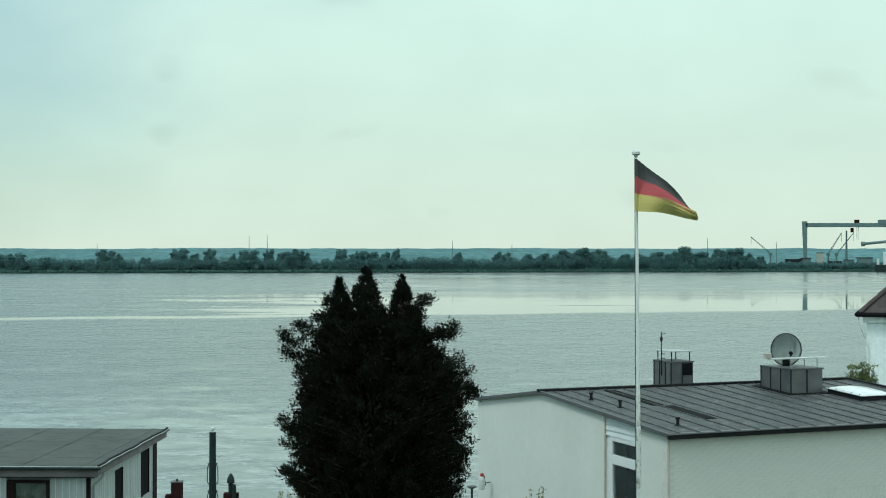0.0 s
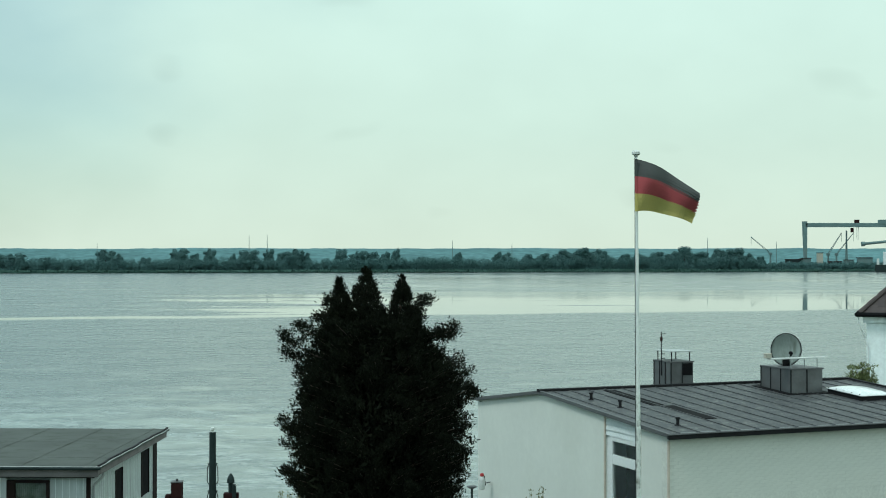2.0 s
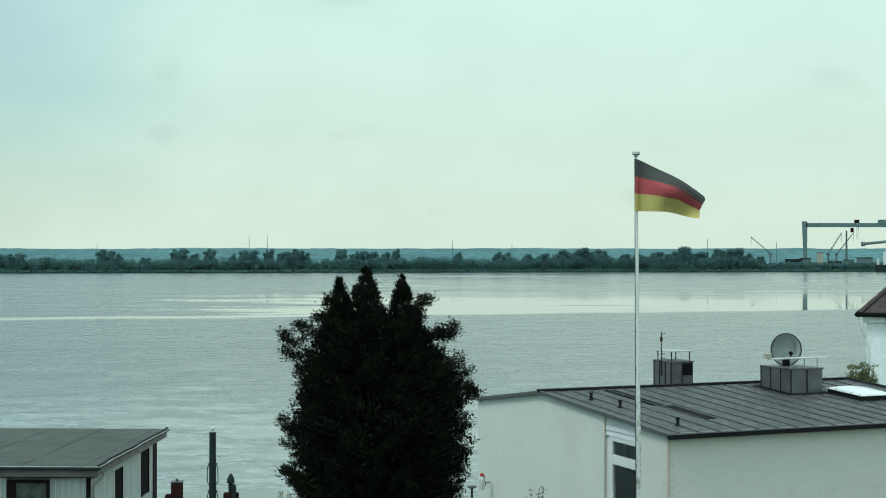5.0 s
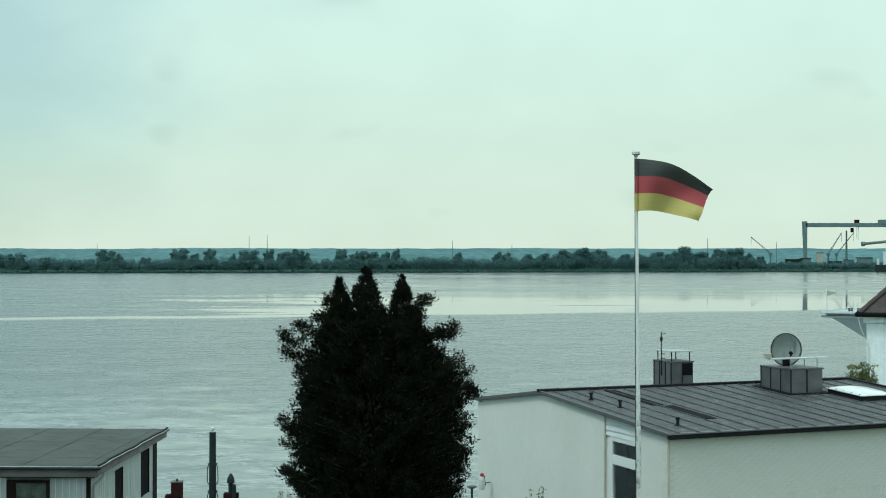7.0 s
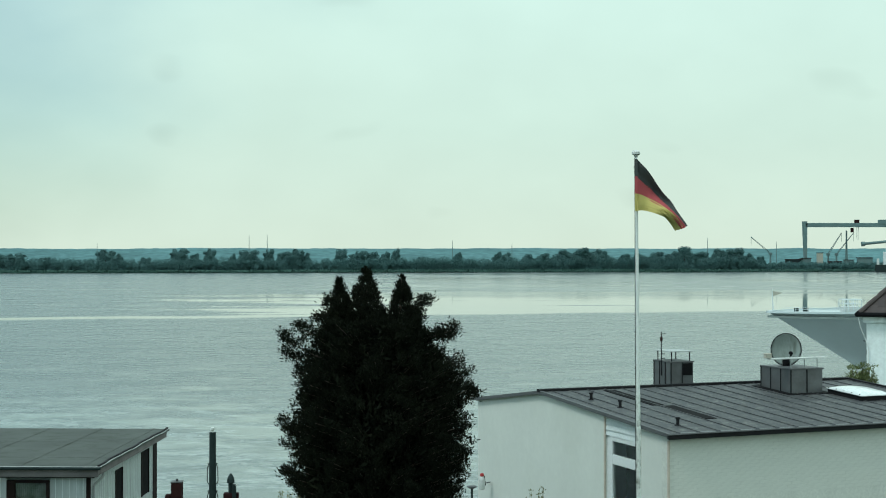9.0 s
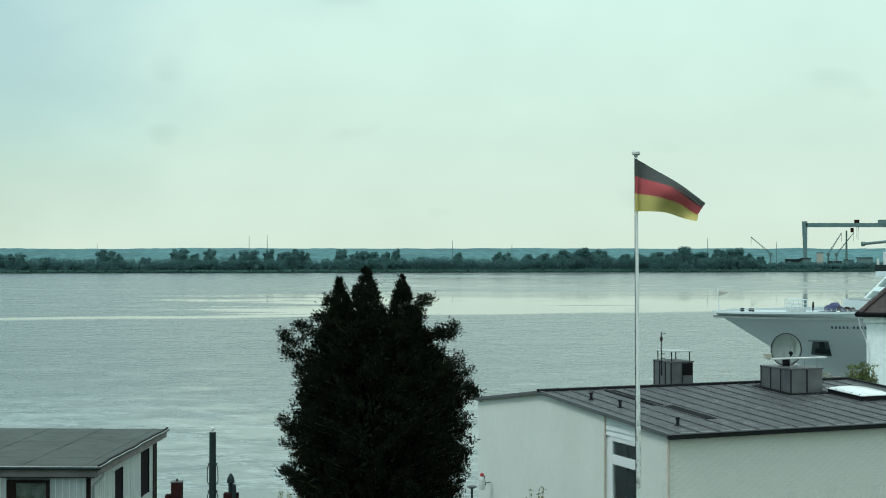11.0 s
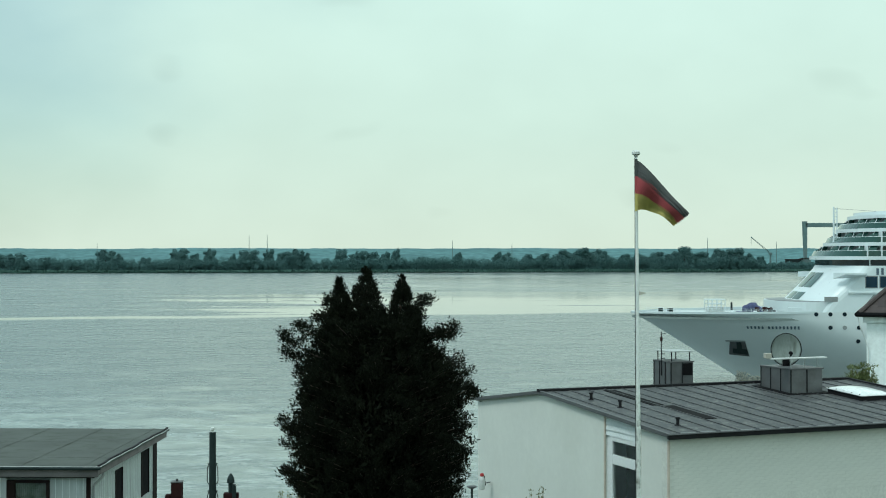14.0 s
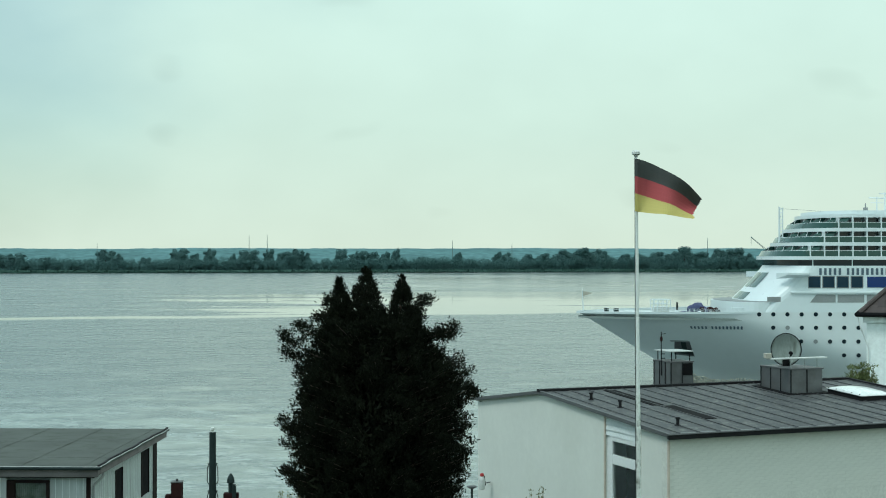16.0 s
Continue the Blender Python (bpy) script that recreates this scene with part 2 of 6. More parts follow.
M_FRAME = material("white_window_frame", (0.72, 0.74, 0.74), 0.4, vary=0.05, size=0.5)
M_PALE_BOARD = material("pale_boarding", (0.62, 0.66, 0.66), 0.5, vary=0.06, size=0.4)
M_TAN = material("sealed_joint", (0.52, 0.45, 0.38), 0.8, vary=0.15, size=0.4)
def clear_glass(name):
    m = glass_material(name, (0.86, 0.92, 0.90), 0.02)
    m.node_tree.nodes["Principled BSDF"].inputs["Transmission Weight"].default_value = 1.0
    m.node_tree.nodes["Principled BSDF"].inputs["IOR"].default_value = 1.22
    return m


M_PANE = clear_glass("window_glass")
M_DARK = material("dark_interior", (0.010, 0.010, 0.011), 0.8, vary=0.2, spec=0.05)
M_FELT = material("bitumen_felt", (0.072, 0.082, 0.074), 0.92, vary=0.16, size=1.3, fine=0.14, bump=0.004,
                  stain=(0.042, 0.052, 0.040), stain_size=0.35)
M_CLAD = material("white_cladding", (0.40, 0.44, 0.44), 0.7, vary=0.14, size=0.4, stretch=(1, 1, 0.15), stain=(0.27, 0.29, 0.28), stain_size=0.3)
M_HUT_FASCIA = material("grey_brown_fascia_board", (0.17, 0.155, 0.155), 0.8, vary=0.25, size=0.5, stain=(0.09, 0.085, 0.08), stain_size=0.25)
M_DARKWOOD = material("dark_stained_wood", (0.012, 0.007, 0.006), 0.7, spec=0.12, vary=0.25, size=0.4, stretch=(1, 1, 0.2))
M_CURTAIN = material("net_curtain", (0.22, 0.235, 0.225), 0.9, vary=0.5, size=0.3, stain=(0.06, 0.065, 0.06), stain_size=0.35)
M_GUTTER = material("grey_gutter", (0.34, 0.36, 0.36), 0.4, metal=0.3, vary=0.15, size=0.4)
M_POLE = material("white_painted_pole", (0.74, 0.77, 0.75), 0.42, vary=0.05, size=0.4)
M_POLE_WORN = material("peeling_white_pole_paint", (0.70, 0.73, 0.70), 0.5, vary=0.08, size=0.3, stain=(0.05, 0.04, 0.03), stain_size=0.10, stretch=(1, 1, 0.7))
M_STEEL_DK = material("dark_green_steel", (0.020, 0.032, 0.032), 0.6, spec=0.15, vary=0.2, size=0.3)
M_RUST = material("rusty_red_paint", (0.028, 0.010, 0.010), 0.8, spec=0.12, vary=0.3, size=0.2, bump=0.003)
M_DISH = material("weathered_dish", (0.24, 0.28, 0.265), 0.55, vary=0.2, size=0.25, stain=(0.12, 0.14, 0.12), stain_size=0.16, stretch=(1, 1, 0.3))
M_PLASTIC = material("grey_white_plastic", (0.60, 0.62, 0.60), 0.5, vary=0.06, size=0.3)
M_SLAB = material("weathered_cover_slab", (0.40, 0.43, 0.42), 0.7, vary=0.12, size=0.3)
M_DOME = material("skylight_acrylic", (0.74, 0.77, 0.77), 0.22, vary=0.06, size=0.5, clear=0.4)
M_TILE = material("dark_red_roof_tile", (0.058, 0.043, 0.042), 0.7, vary=0.25, size=0.5, object_vary=0.25, bump=0.004)
M_HOUSE_W = material("bright_white_paint", (0.84, 0.90, 0.90), 0.7, vary=0.03, size=1.2)
M_RED = material("red_enamel", (0.42, 0.03, 0.03), 0.4, vary=0.1, size=0.1)
M_HULL = material("white_ship_paint", (0.67, 0.72, 0.725), 0.40, vary=0.02, size=12, fine=0.012, stain=(0.655, 0.70, 0.70), stain_size=7.0, clear=0.15)
M_DECKHOUSE = material("white_superstructure_paint", (0.70, 0.77, 0.785), 0.35, vary=0.02, size=9, fine=0.012, clear=0.1)
M_SHIP_DECK = material("green_grey_deck", (0.20, 0.24, 0.23), 0.8, vary=0.1, size=3)
M_SHIP_GLASS = glass_material("tinted_ship_glass", (0.010, 0.020, 0.028), 0.08)
M_BLUE_GLASS = glass_material("blue_ship_glass", (0.018, 0.045, 0.16), 0.10)
M_TEAL_GLASS = glass_material("teal_ship_glass", (0.012, 0.035, 0.060), 0.10)
M_RAIL_GLASS = glass_material("green_rail_glass", (0.026, 0.078, 0.066), 0.06)
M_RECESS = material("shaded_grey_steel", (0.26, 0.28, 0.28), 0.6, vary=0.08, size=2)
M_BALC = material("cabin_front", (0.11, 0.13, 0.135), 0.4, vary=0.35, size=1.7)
M_FOAM = material("silty_bow_foam", (0.78, 0.74, 0.66), 0.9, vary=0.25, size=1.2, bump=0.1)
M_DOOR_GLASS = glass_material("cabin_door_glass", (0.030, 0.045, 0.050), 0.12)
M_INK = material("dark_blue_lettering", (0.075, 0.115, 0.15), 0.5, vary=0.05)
M_TARP = material("blue_purple_tarpaulin", (0.055, 0.07, 0.16), 0.7, vary=0.3, size=0.8, bump=0.03)
M_CRANE = material("grey_green_crane_steel", (0.125, 0.195, 0.195), 0.7, vary=0.06, size=20)
M_ORANGE = material("orange_red_paint", (0.45, 0.10, 0.06), 0.6, vary=0.1, size=4)
M_SHED = material("pale_shed_wall", (0.42, 0.40, 0.34), 0.8, vary=0.1, size=6)
M_BLACK_CLOTH = cloth_material("black_bunting", (0.095, 0.100, 0.098))
M_RED_CLOTH = cloth_material("red_bunting", (0.46, 0.105, 0.115))
M_GOLD_CLOTH = cloth_material("gold_bunting", (0.58, 0.50, 0.18))


# ---- helpers for meshes ----
def link(name, bm, mat, parent=None, label="", smooth=False):
    me = bpy.data.meshes.new(name)
    bm.normal_update()
    bm.to_mesh(me)
    bm.free()
    me.materials.append(mat)
    if smooth:
        for p in me.polygons:
            p.use_smooth = True
    ob = new(name, me)
    if parent is not None:
        ob.parent = parent
    if label:
        tagged(ob, label)
    return ob


def part(name, bm, mat, parent, label="", smooth=False):
    return link(name, bm, mat, parent, label, smooth)


def shared(name, me, parent, m):
    ob = new(name, me)
    ob.parent = parent
    ob.matrix_basis = m
    return ob


def thing(name, label, category, m=None, group="", kind=""):
    ob = new(name)
    ob.empty_display_size = 0.2
    if m is not None:
        ob.matrix_basis = m
    return tagged(ob, label, category, group, kind)


def box(bm, x0, x1, y0, y1, z0, z1, bevel=0.0, m=None):
    vs = [bm.verts.new((x, y, z)) for x in (x0, x1) for y in (y0, y1) for z in (z0, z1)]
    fs = [bm.faces.new([vs[i] for i in q]) for q in ((0, 1, 3, 2), (4, 6, 7, 5), (0, 4, 5, 1), (2, 3, 7, 6), (0, 2, 6, 4), (1, 5, 7, 3))]
    if bevel:
        edges = list({e for f in fs for e in f.edges})
        r = bmesh.ops.bevel(bm, geom=edges, offset=bevel, segments=2, profile=0.6, affect="EDGES")
        vs = list({v for f in r["faces"] for v in f.verts} | {v for v in vs if v.is_valid})
    if m is not None:
        bmesh.ops.transform(bm, matrix=m, verts=[v for v in vs if v.is_valid])
    return bm


def tube(bm, a, b, r1, r2=None, seg=10, caps=True):
    """A round bar from a to b."""
    r2 = r1 if r2 is None else r2
    a, b = Vector(a), Vector(b)
    q = (b - a).to_track_quat("Z", "Y").to_matrix()
    rings = []
    for p, r in ((a, r1), (b, r2)):
        rings.append([bm.verts.new(p + q @ Vector((r * math.cos(k * math.tau / seg), r * math.sin(k * math.tau / seg), 0))) for k in range(seg)])
    for k in range(seg):
        bm.faces.new((rings[0][k], rings[0][(k + 1) % seg], rings[1][(k + 1) % seg], rings[1][k]))
    if caps:
        bm.faces.new(rings[0][::-1])
        bm.faces.new(rings[1])
    return bm


def turned(bm, profile, seg=20, m=None):
    """A body of revolution round z from (radius, height) pairs."""
    rings = []
    for r, z in profile:
        rings.append([bm.verts.new((r * math.cos(k * math.tau / seg), r * math.sin(k * math.tau / seg), z)) for k in range(seg)])
    for lo, hi in zip(rings, rings[1:]):
        for k in range(seg):
            bm.faces.new((lo[k], lo[(k + 1) % seg], hi[(k + 1) % seg], hi[k]))
    bm.faces.new(rings[0][::-1])
    bm.faces.new(rings[-1])
    if m is not None:
        bmesh.ops.transform(bm, matrix=m, verts=[v for ring in rings for v in ring])
    return bm


def slab(bm, points, z0, z1):
    """A prism over a plan outline; z0 and z1 may be functions of (x, y)."""
    f0 = z0 if callable(z0) else (lambda x, y: z0)
    f1 = z1 if callable(z1) else (lambda x, y: z1)
    lo = [bm.verts.new((x, y, f0(x, y))) for x, y in points]
    hi = [bm.verts.new((x, y, f1(x, y))) for x, y in points]
    n = len(points)
    for k in range(n):
        bm.faces.new((lo[k], lo[(k + 1) % n], hi[(k + 1) % n], hi[k]))
    bm.faces.new(lo[::-1])
    bm.faces.new(hi)
    return bm


def raw(name, verts, faces, mat, parent=None):
    me = bpy.data.meshes.new(name)
    me.from_pydata([tuple(v) for v in verts], [], [tuple(f) for f in faces])
    me.materials.append(mat)
    ob = new(name, me)
    if parent is not None:
        ob.parent = parent
    return ob


# ---- the setting ----
def ground_height(x, y):
    """High garden terrace, falling bank, river bed, low far marsh."""
    if y < 30:
        z = 20.2
    elif y < 110:
        k = (y - 30) / 80
        z = 20.2 - 24.2 * k
    else:
        z = -4.0
    shore = 2400 + 0.166 * x
    if y > shore:
        z = min(-4 + 0.11 * (y - shore), 1.2 + 0.0006 * (y - shore))
    return z


def build_ground():
    ys = [-900, -300, -60, 0, 20, 30, 40, 50, 60, 75, 90, 110, 130, 180, 600, 1500]
    ys += [1900 + 20 * k for k in range(54)] + [3200, 3600, 4200, 4900]
    xs = [-4000, -2500, -1600] + [-1200 + 60 * k for k in range(41)] + [1600, 2500, 4000]
    verts = [(x, y, ground_height(x, y)) for y in ys for x in xs]
    w = len(xs)
    faces = [(j * w + i, j * w + i + 1, (j + 1) * w + i + 1, (j + 1) * w + i) for j in range(len(ys) - 1) for i in range(w - 1)]
    tagged(raw("ground", verts, faces, M_GROUND), "garden terrace, grassy bank and low far marsh", "ground", kind="structure")
    bm = bmesh.new()
    vs = [bm.verts.new(p) for p in ((-4000, 70, 0), (4000, 70, 0), (4000, 3100, 0), (-4000, 3100, 0))]
    bm.faces.new(vs)
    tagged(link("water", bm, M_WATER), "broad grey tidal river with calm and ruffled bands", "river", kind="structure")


def build_hills():
    verts, faces, n = [], [], 260
    rnd = random.Random(5)
    for row, (y, base) in enumerate(((4250, 0.0), (4400, 0.62), (4600, 1.0), (4800, 0.9))):
        for k in range(n + 1):
            x = -2600 + 5200 * k / n
            ridge = 53.5 + 3.0 * noise.noise(Vector((x * 0.0021, 3, 0))) + 2.5 * noise.noise(Vector((x * 0.009, 9, 0)))
            ridge += 2.2 * noise.noise(Vector((x * 0.05, 2, row))) * (row > 1)
            verts.append((x, y, 1.0 + ridge * base + (rnd.uniform(-0.6, 0.8) if row > 1 else 0)))
    for row in range(3):
        for k in range(n):
            a = row * (n + 1) + k
            faces.append((a, a + 1, a + n + 2, a + n + 1))
    tagged(raw("backdrop", verts, faces, M_HAZED_HILL), "low wooded hills with haze put into their blue-green colour", "hills", kind="structure")


build_ground()
build_hills()


# ---- far shore ----
def leaf_cloud(rnd, blobs, count, size):
    """Loose leaf clumps filling soft blobs (centre, radii)."""
    verts, faces = [], []
    weights = [b[1][0] * b[1][2] for b in blobs]
    for _ in range(count):
        (cx, cy, cz), (rx, ry, rz) = rnd.choices(blobs, weights)[0]
        d = Vector((rnd.gauss(0, 1), rnd.gauss(0, 1), rnd.gauss(0, 1))).normalized() * rnd.uniform(0.55, 1.0) ** 0.6
        p = Vector((cx + d.x * rx, cy + d.y * ry, cz + d.z * rz))
        a = (d + Vector((rnd.gauss(0, 0.2), rnd.gauss(0, 0.2), 0.6 + rnd.gauss(0, 0.2)))).normalized()
        b = a.orthogonal().normalized()
        c = a.cross(b)
        s = size * rnd.uniform(0.6, 1.4)
        k = len(verts)
        for u, v in ((1, 0.1), (0.2, 0.9), (-0.9, 0.3), (-0.3, -0.9)):
            verts.append(p + b * (u * s) + c * (v * s) + a * rnd.uniform(-0.3, 0.3) * s)
        faces.append((k, k + 1, k + 2, k + 3))
    return verts, faces


def far_tree_mesh(seed, wide, tall):
    rnd = random.Random(seed)
    blobs = [((0, 0, tall * 0.46), (wide * 0.42, wide * 0.42, tall * 0.43))]
    for _ in range(16):
        a, h = rnd.uniform(0, math.tau), rnd.uniform(0.12, 0.88)
        r = rnd.uniform(0.20, 0.50) * wide * (1.15 - 0.65 * h)
        blobs.append(((r * math.cos(a), r * math.sin(a), h * tall), (wide * rnd.uniform(0.10, 0.20),) * 2 + (tall * rnd.uniform(0.08, 0.14),)))
    v, f = leaf_cloud(rnd, blobs, 3200, wide * 0.032)
    me = bpy.data.meshes.new("crown")
    me.from_pydata([tuple(p) for p in v], [], f)
    me.materials.append(M_HAZED_LEAF)
    bm = bmesh.new()
    tube(bm, (0, 0, -2), (0, 0, tall * 0.55), wide * 0.035, wide * 0.018, 7)
    tube(bm, (0, 0, tall * 0.3), (wide * 0.2, 0, tall * 0.6), wide * 0.016, wide * 0.008, 5)
    tube(bm, (0, 0, tall * 0.35), (-wide * 0.2, wide * 0.1, tall * 0.65), wide * 0.016, wide * 0.008, 5)
    trunk = bpy.data.meshes.new("trunk")
    bm.to_mesh(trunk)
    bm.free()
    trunk.materials.append(M_BARK)
    return me, trunk


def shore_y(x):
    return 2412 + 0.166 * x


def build_far_trees():
    # (across, width, height) of the taller trees that stand out of the wood
    stand = ((-838, 40, 31), (-806, 38, 33), (-776, 40, 31), (-754, 36, 33), (-704, 30, 27), (-597, 38, 38), (-576, 28, 33), (-526, 24, 26),
             (-466, 38, 42), (-439, 24, 33), (-413, 25, 40), (-372, 18, 34), (-344, 46, 39), (-308, 22, 41), (-284, 26, 36), (-264, 42, 39),
             (-244, 24, 35), (-180, 29, 41), (-150, 36, 38), (-124, 38, 37), (-102, 22, 35), (-84, 21, 43), (-39, 20, 27), (22, 14, 33),
             (29, 19, 36), (96, 22, 35), (111, 25, 36), (151, 30, 32), (176, 30, 34), (214, 42, 41), (241, 46, 42), (268, 44, 42), (286, 26, 38),
             (321, 28, 33), (346, 30, 34), (376, 38, 35), (406, 38, 38), (427, 46, 46), (456, 36, 37), (489, 34, 43), (516, 46, 42),
             (541, 32, 34), (562, 22, 28))
    kinds = [far_tree_mesh(20 + k, 1.0, 1.0) for k in range(5)]
    for k, (x, w, h) in enumerate(stand):
        y = shore_y(x) + 46 + 9 * (k % 3)
        tree = thing("tree", "tall dark broadleaf tree in the wood along the far shore", "tree",
                     pose(x * y / 2486, y, ground_height(x, y), 0, 0, 67 * k), group="trees on the far shore")
        crown, trunk = kinds[k % 5]
        for nm, me in (("trunk", trunk), ("crown", crown)):
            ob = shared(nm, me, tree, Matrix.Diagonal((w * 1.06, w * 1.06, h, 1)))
    rnd = random.Random(8)
    verts, faces = [], []
    for x in range(-960, 900, 5):
        n1 = noise.noise(Vector((x * 0.012, 1.7, 0))) + 0.6 * noise.noise(Vector((x * 0.05, 4.1, 0)))
        top = 27 + 5.0 * n1 + 5 * min(1.0, max(0.0, (x - 60) / 120))
        if x > 560:
            top = 19 + 2 * n1
        if -741 < x < -716:
            top = 8
        y = shore_y(x)
        blobs = [((x + rnd.uniform(-4, 4), y + rnd.uniform(18, 70), top * rnd.uniform(0.20, 0.74)), (rnd.uniform(4, 8), 8, top * rnd.uniform(0.20, 0.32))) for _ in range(6)]
        v, f = leaf_cloud(rnd, blobs, 560, 0.95)
        v2, f2 = leaf_cloud(rnd, [((x, y + 30, 4.5), (5, 6, 4.5)), ((x, y + 44, 9), (5, 6, 6))], 110, 1.5)
        f += [tuple(i + len(v) for i in q) for q in f2]
        v += v2
        k = len(verts)
        verts += v
        faces += [tuple(i + k for i in q) for q in f]
    tagged(raw("woodland", verts, faces, M_HAZED_LEAF), "dense dark green wood along the far shore", "wood", kind="stuff")
    verts, faces = [], []
    for x in range(-1000, 900, 4):
        y = shore_y(x)
        v, f = leaf_cloud(rnd, [((x, y + 6, 2.6), (4, 5, 2.8))], 44, 1.2)
        k = len(verts)
        verts += v
        faces += [tuple(i + k for i in q) for q in f]
    tagged(raw("reeds", verts, faces, M_SHORE), "green reed belt at the water's edge", "reeds", kind="stuff")


build_far_trees()


def lattice(bm, a, b, w, r, steps):
    """A lattice boom between two points."""
    a, b = Vector(a), Vector(b)
    d = (b - a).normalized()
    side = Vector((0, 1, 0))
    up = d.cross(side).normalized()
    rails = []
    for su, sv in ((1, 1), (1, -1), (-1, -1), (-1, 1)):
        o = up * (su * w / 2) + side * (sv * w / 2)
        tube(bm, a + o, b + o * 0.4, r, r * 0.8, 5)
        rails.append((a + o, b + o * 0.4))
    for k in range(steps):
        p, q = rails[k % 4], rails[(k + 1) % 4]
        tube(bm, p[0].lerp(p[1], k / steps), q[0].lerp(q[1], (k + 1) / steps), r * 0.6, r * 0.6, 4)
    return bm


def build_shipyard():
    y = 2605
    g = thing("gantry_crane", "grey-green portal gantry crane of a shipyard", "crane", Matrix.Translation((0, y, 0)) @ Matrix.Diagonal((1.03, 1, 1.02, 1)))
    part("girder", box(bmesh.new(), 652, 836, -4, 4, 80.5, 88, 0.6), M_CRANE, g)
    bm = bmesh.new()
    box(bm, 647, 655, -4, 4, 1, 91)
    for v in bm.verts:
        if v.co.z < 2:
            v.co.x = 650.5 + (v.co.x - 647) * 0.5
    part("leg", bm, M_CRANE, g)
    bm = bmesh.new()
    lattice(bm, (818, 0, 1), (806, 0, 80), 6, 0.9, 8)
    part("leg", bm, M_CRANE, g)
    bm = bmesh.new()
    box(bm, 784, 804, -5, 5, 86, 94, 0.5)
    part("end_carriage", bm, M_CRANE, g)
    trolley = part("trolley", box(bmesh.new(), 741, 749, -3, 3, 88, 94, 0.3), M_RUST, g)
    part("hoist", box(bmesh.new(), 734, 739, -2, 2, 71, 79, 0.3), M_RUST, g)
    bm = bmesh.new()
    tube(bm, (745, 0, 88), (745, 0, 60), 0.35, 0.35, 5)
    tube(bm, (748, 0, 88), (747, 0, 57), 0.35, 0.35, 5)
    part("cable", bm, M_CRANE, g)
    # slewing cranes with lattice jibs
    for foot, tip, w in (((590, 34), (554, 63), 3.0), ((694, 33), (719, 71), 3.2), ((709, 33), (741, 71), 2.4)):
        c = thing("slewing_crane", "slender lattice jib crane of the shipyard", "crane", pose(foot[0] * 1.035, y + 15, 1.0), group="jib cranes of the shipyard")
        part("mast", tube(bmesh.new(), (0, 0, 0), (0, 0, foot[1]), 2.2, 1.6, 8), M_CRANE, c)
        part("cab", box(bmesh.new(), -3, 3, -2.5, 2.5, foot[1] - 5, foot[1], 0.3), M_CRANE, c)
        part("jib", lattice(bmesh.new(), (0, 0, foot[1] - 2), (tip[0] - foot[0], 0, tip[1]), w * 0.75, 0.36, 14), M_CRANE, c)
        bm = bmesh.new()
        tube(bm, (tip[0] - foot[0], 0, tip[1]), (tip[0] - foot[0], 0, tip[1] - 16), 0.3, 0.3, 4)
        part("cable", bm, M_CRANE, c)
    m = thing("lattice_mast", "thin upright crane mast of the shipyard", "mast", pose(751, y + 10, 1.0))
    part("mast", lattice(bmesh.new(), (0, 0, 0), (0, 0, 75), 3, 0.8, 12), M_CRANE, m)
    s = thing("loading_boom", "horizontal tubular boom with a round head", "crane", pose(808, y - 10, 1.0))
    part("boom", tube(bmesh.new(), (-32, 0, 50), (30, 0, 56), 2.6, 2.6, 12), M_CRANE, s)
    part("head", tube(bmesh.new(), (-35, 0, 49.6), (-29, 0, 50.2), 4.4, 4.4, 14), M_CRANE, s)
    part("support", tube(bmesh.new(), (14, 0, 0), (14, 0, 53), 2.4, 1.8, 10), M_CRANE, s)
    for x, w, h, mt in ((634, 30, 21, M_STEEL_DK), (681, 9, 33, M_SHED), (762, 26, 24, M_CRANE), (708, 22, 17, M_RUST), (733, 16, 20, M_CRANE), (655, 18, 23, M_CRANE)):
        hall = thing("shipyard_hall", "low shipyard building behind the reeds", "building", pose(x * 1.02, y - 15, 1.0), group="shipyard buildings")
        part("wall", box(bmesh.new(), -w / 2, w / 2, -6, 6, 0, h, 0.2), mt, hall)
        bm = bmesh.new()
        slab(bm, ((-w / 2 - 0.6, -7), (w / 2 + 0.6, -7), (w / 2 + 0.6, 7), (-w / 2 - 0.6, 7)), h, h + 0.9)
        part("roof", bm, M_RUST, hall)
    b = thing("moored_vessel", "small dark work ship moored at the shipyard quay", "ship", pose(790, 2500, 0))
    bm = bmesh.new()
    slab(bm, ((-20, -3), (-14, -6), (40, -6), (40, 6), (-14, 6), (-20, 3)), -1, 13)
    part("hull", bm, M_STEEL_DK, b)
    part("deckhouse", box(bmesh.new(), -6, 2, -4, 4, 10, 36, 0.4), M_HULL, b)
    part("wheelhouse", box(bmesh.new(), -1, 11, -4.5, 4.5, 35, 53, 0.8), M_HULL, b)
    part("funnel", tube(bmesh.new(), (14, 0, 7), (14, 0, 26), 2.0, 1.8, 10), M_ORANGE, b)
    part("cargo_drum", tube(bmesh.new(), (-16, 0, 7), (-16, 0, 24), 2.4, 2.4, 10), M_PLASTIC, b)
    # thin masts on the skyline
    for x, h, yy in ((-343, 62, 2600), (-311, 62, 2600), (17, 52, 2600), (122, 46, 2600), (468, 56, 2560), (-612, 46, 2600), (590, 50, 2600)):
        p = thing("radio_mast", "thin mast standing above the far wood", "mast", pose(x * yy / 2486, yy, 1.2), group="masts on the skyline")
        part("shaft", tube(bmesh.new(), (0, 0, 0), (0, 0, h), 0.8, 0.45, 6), M_CRANE, p)
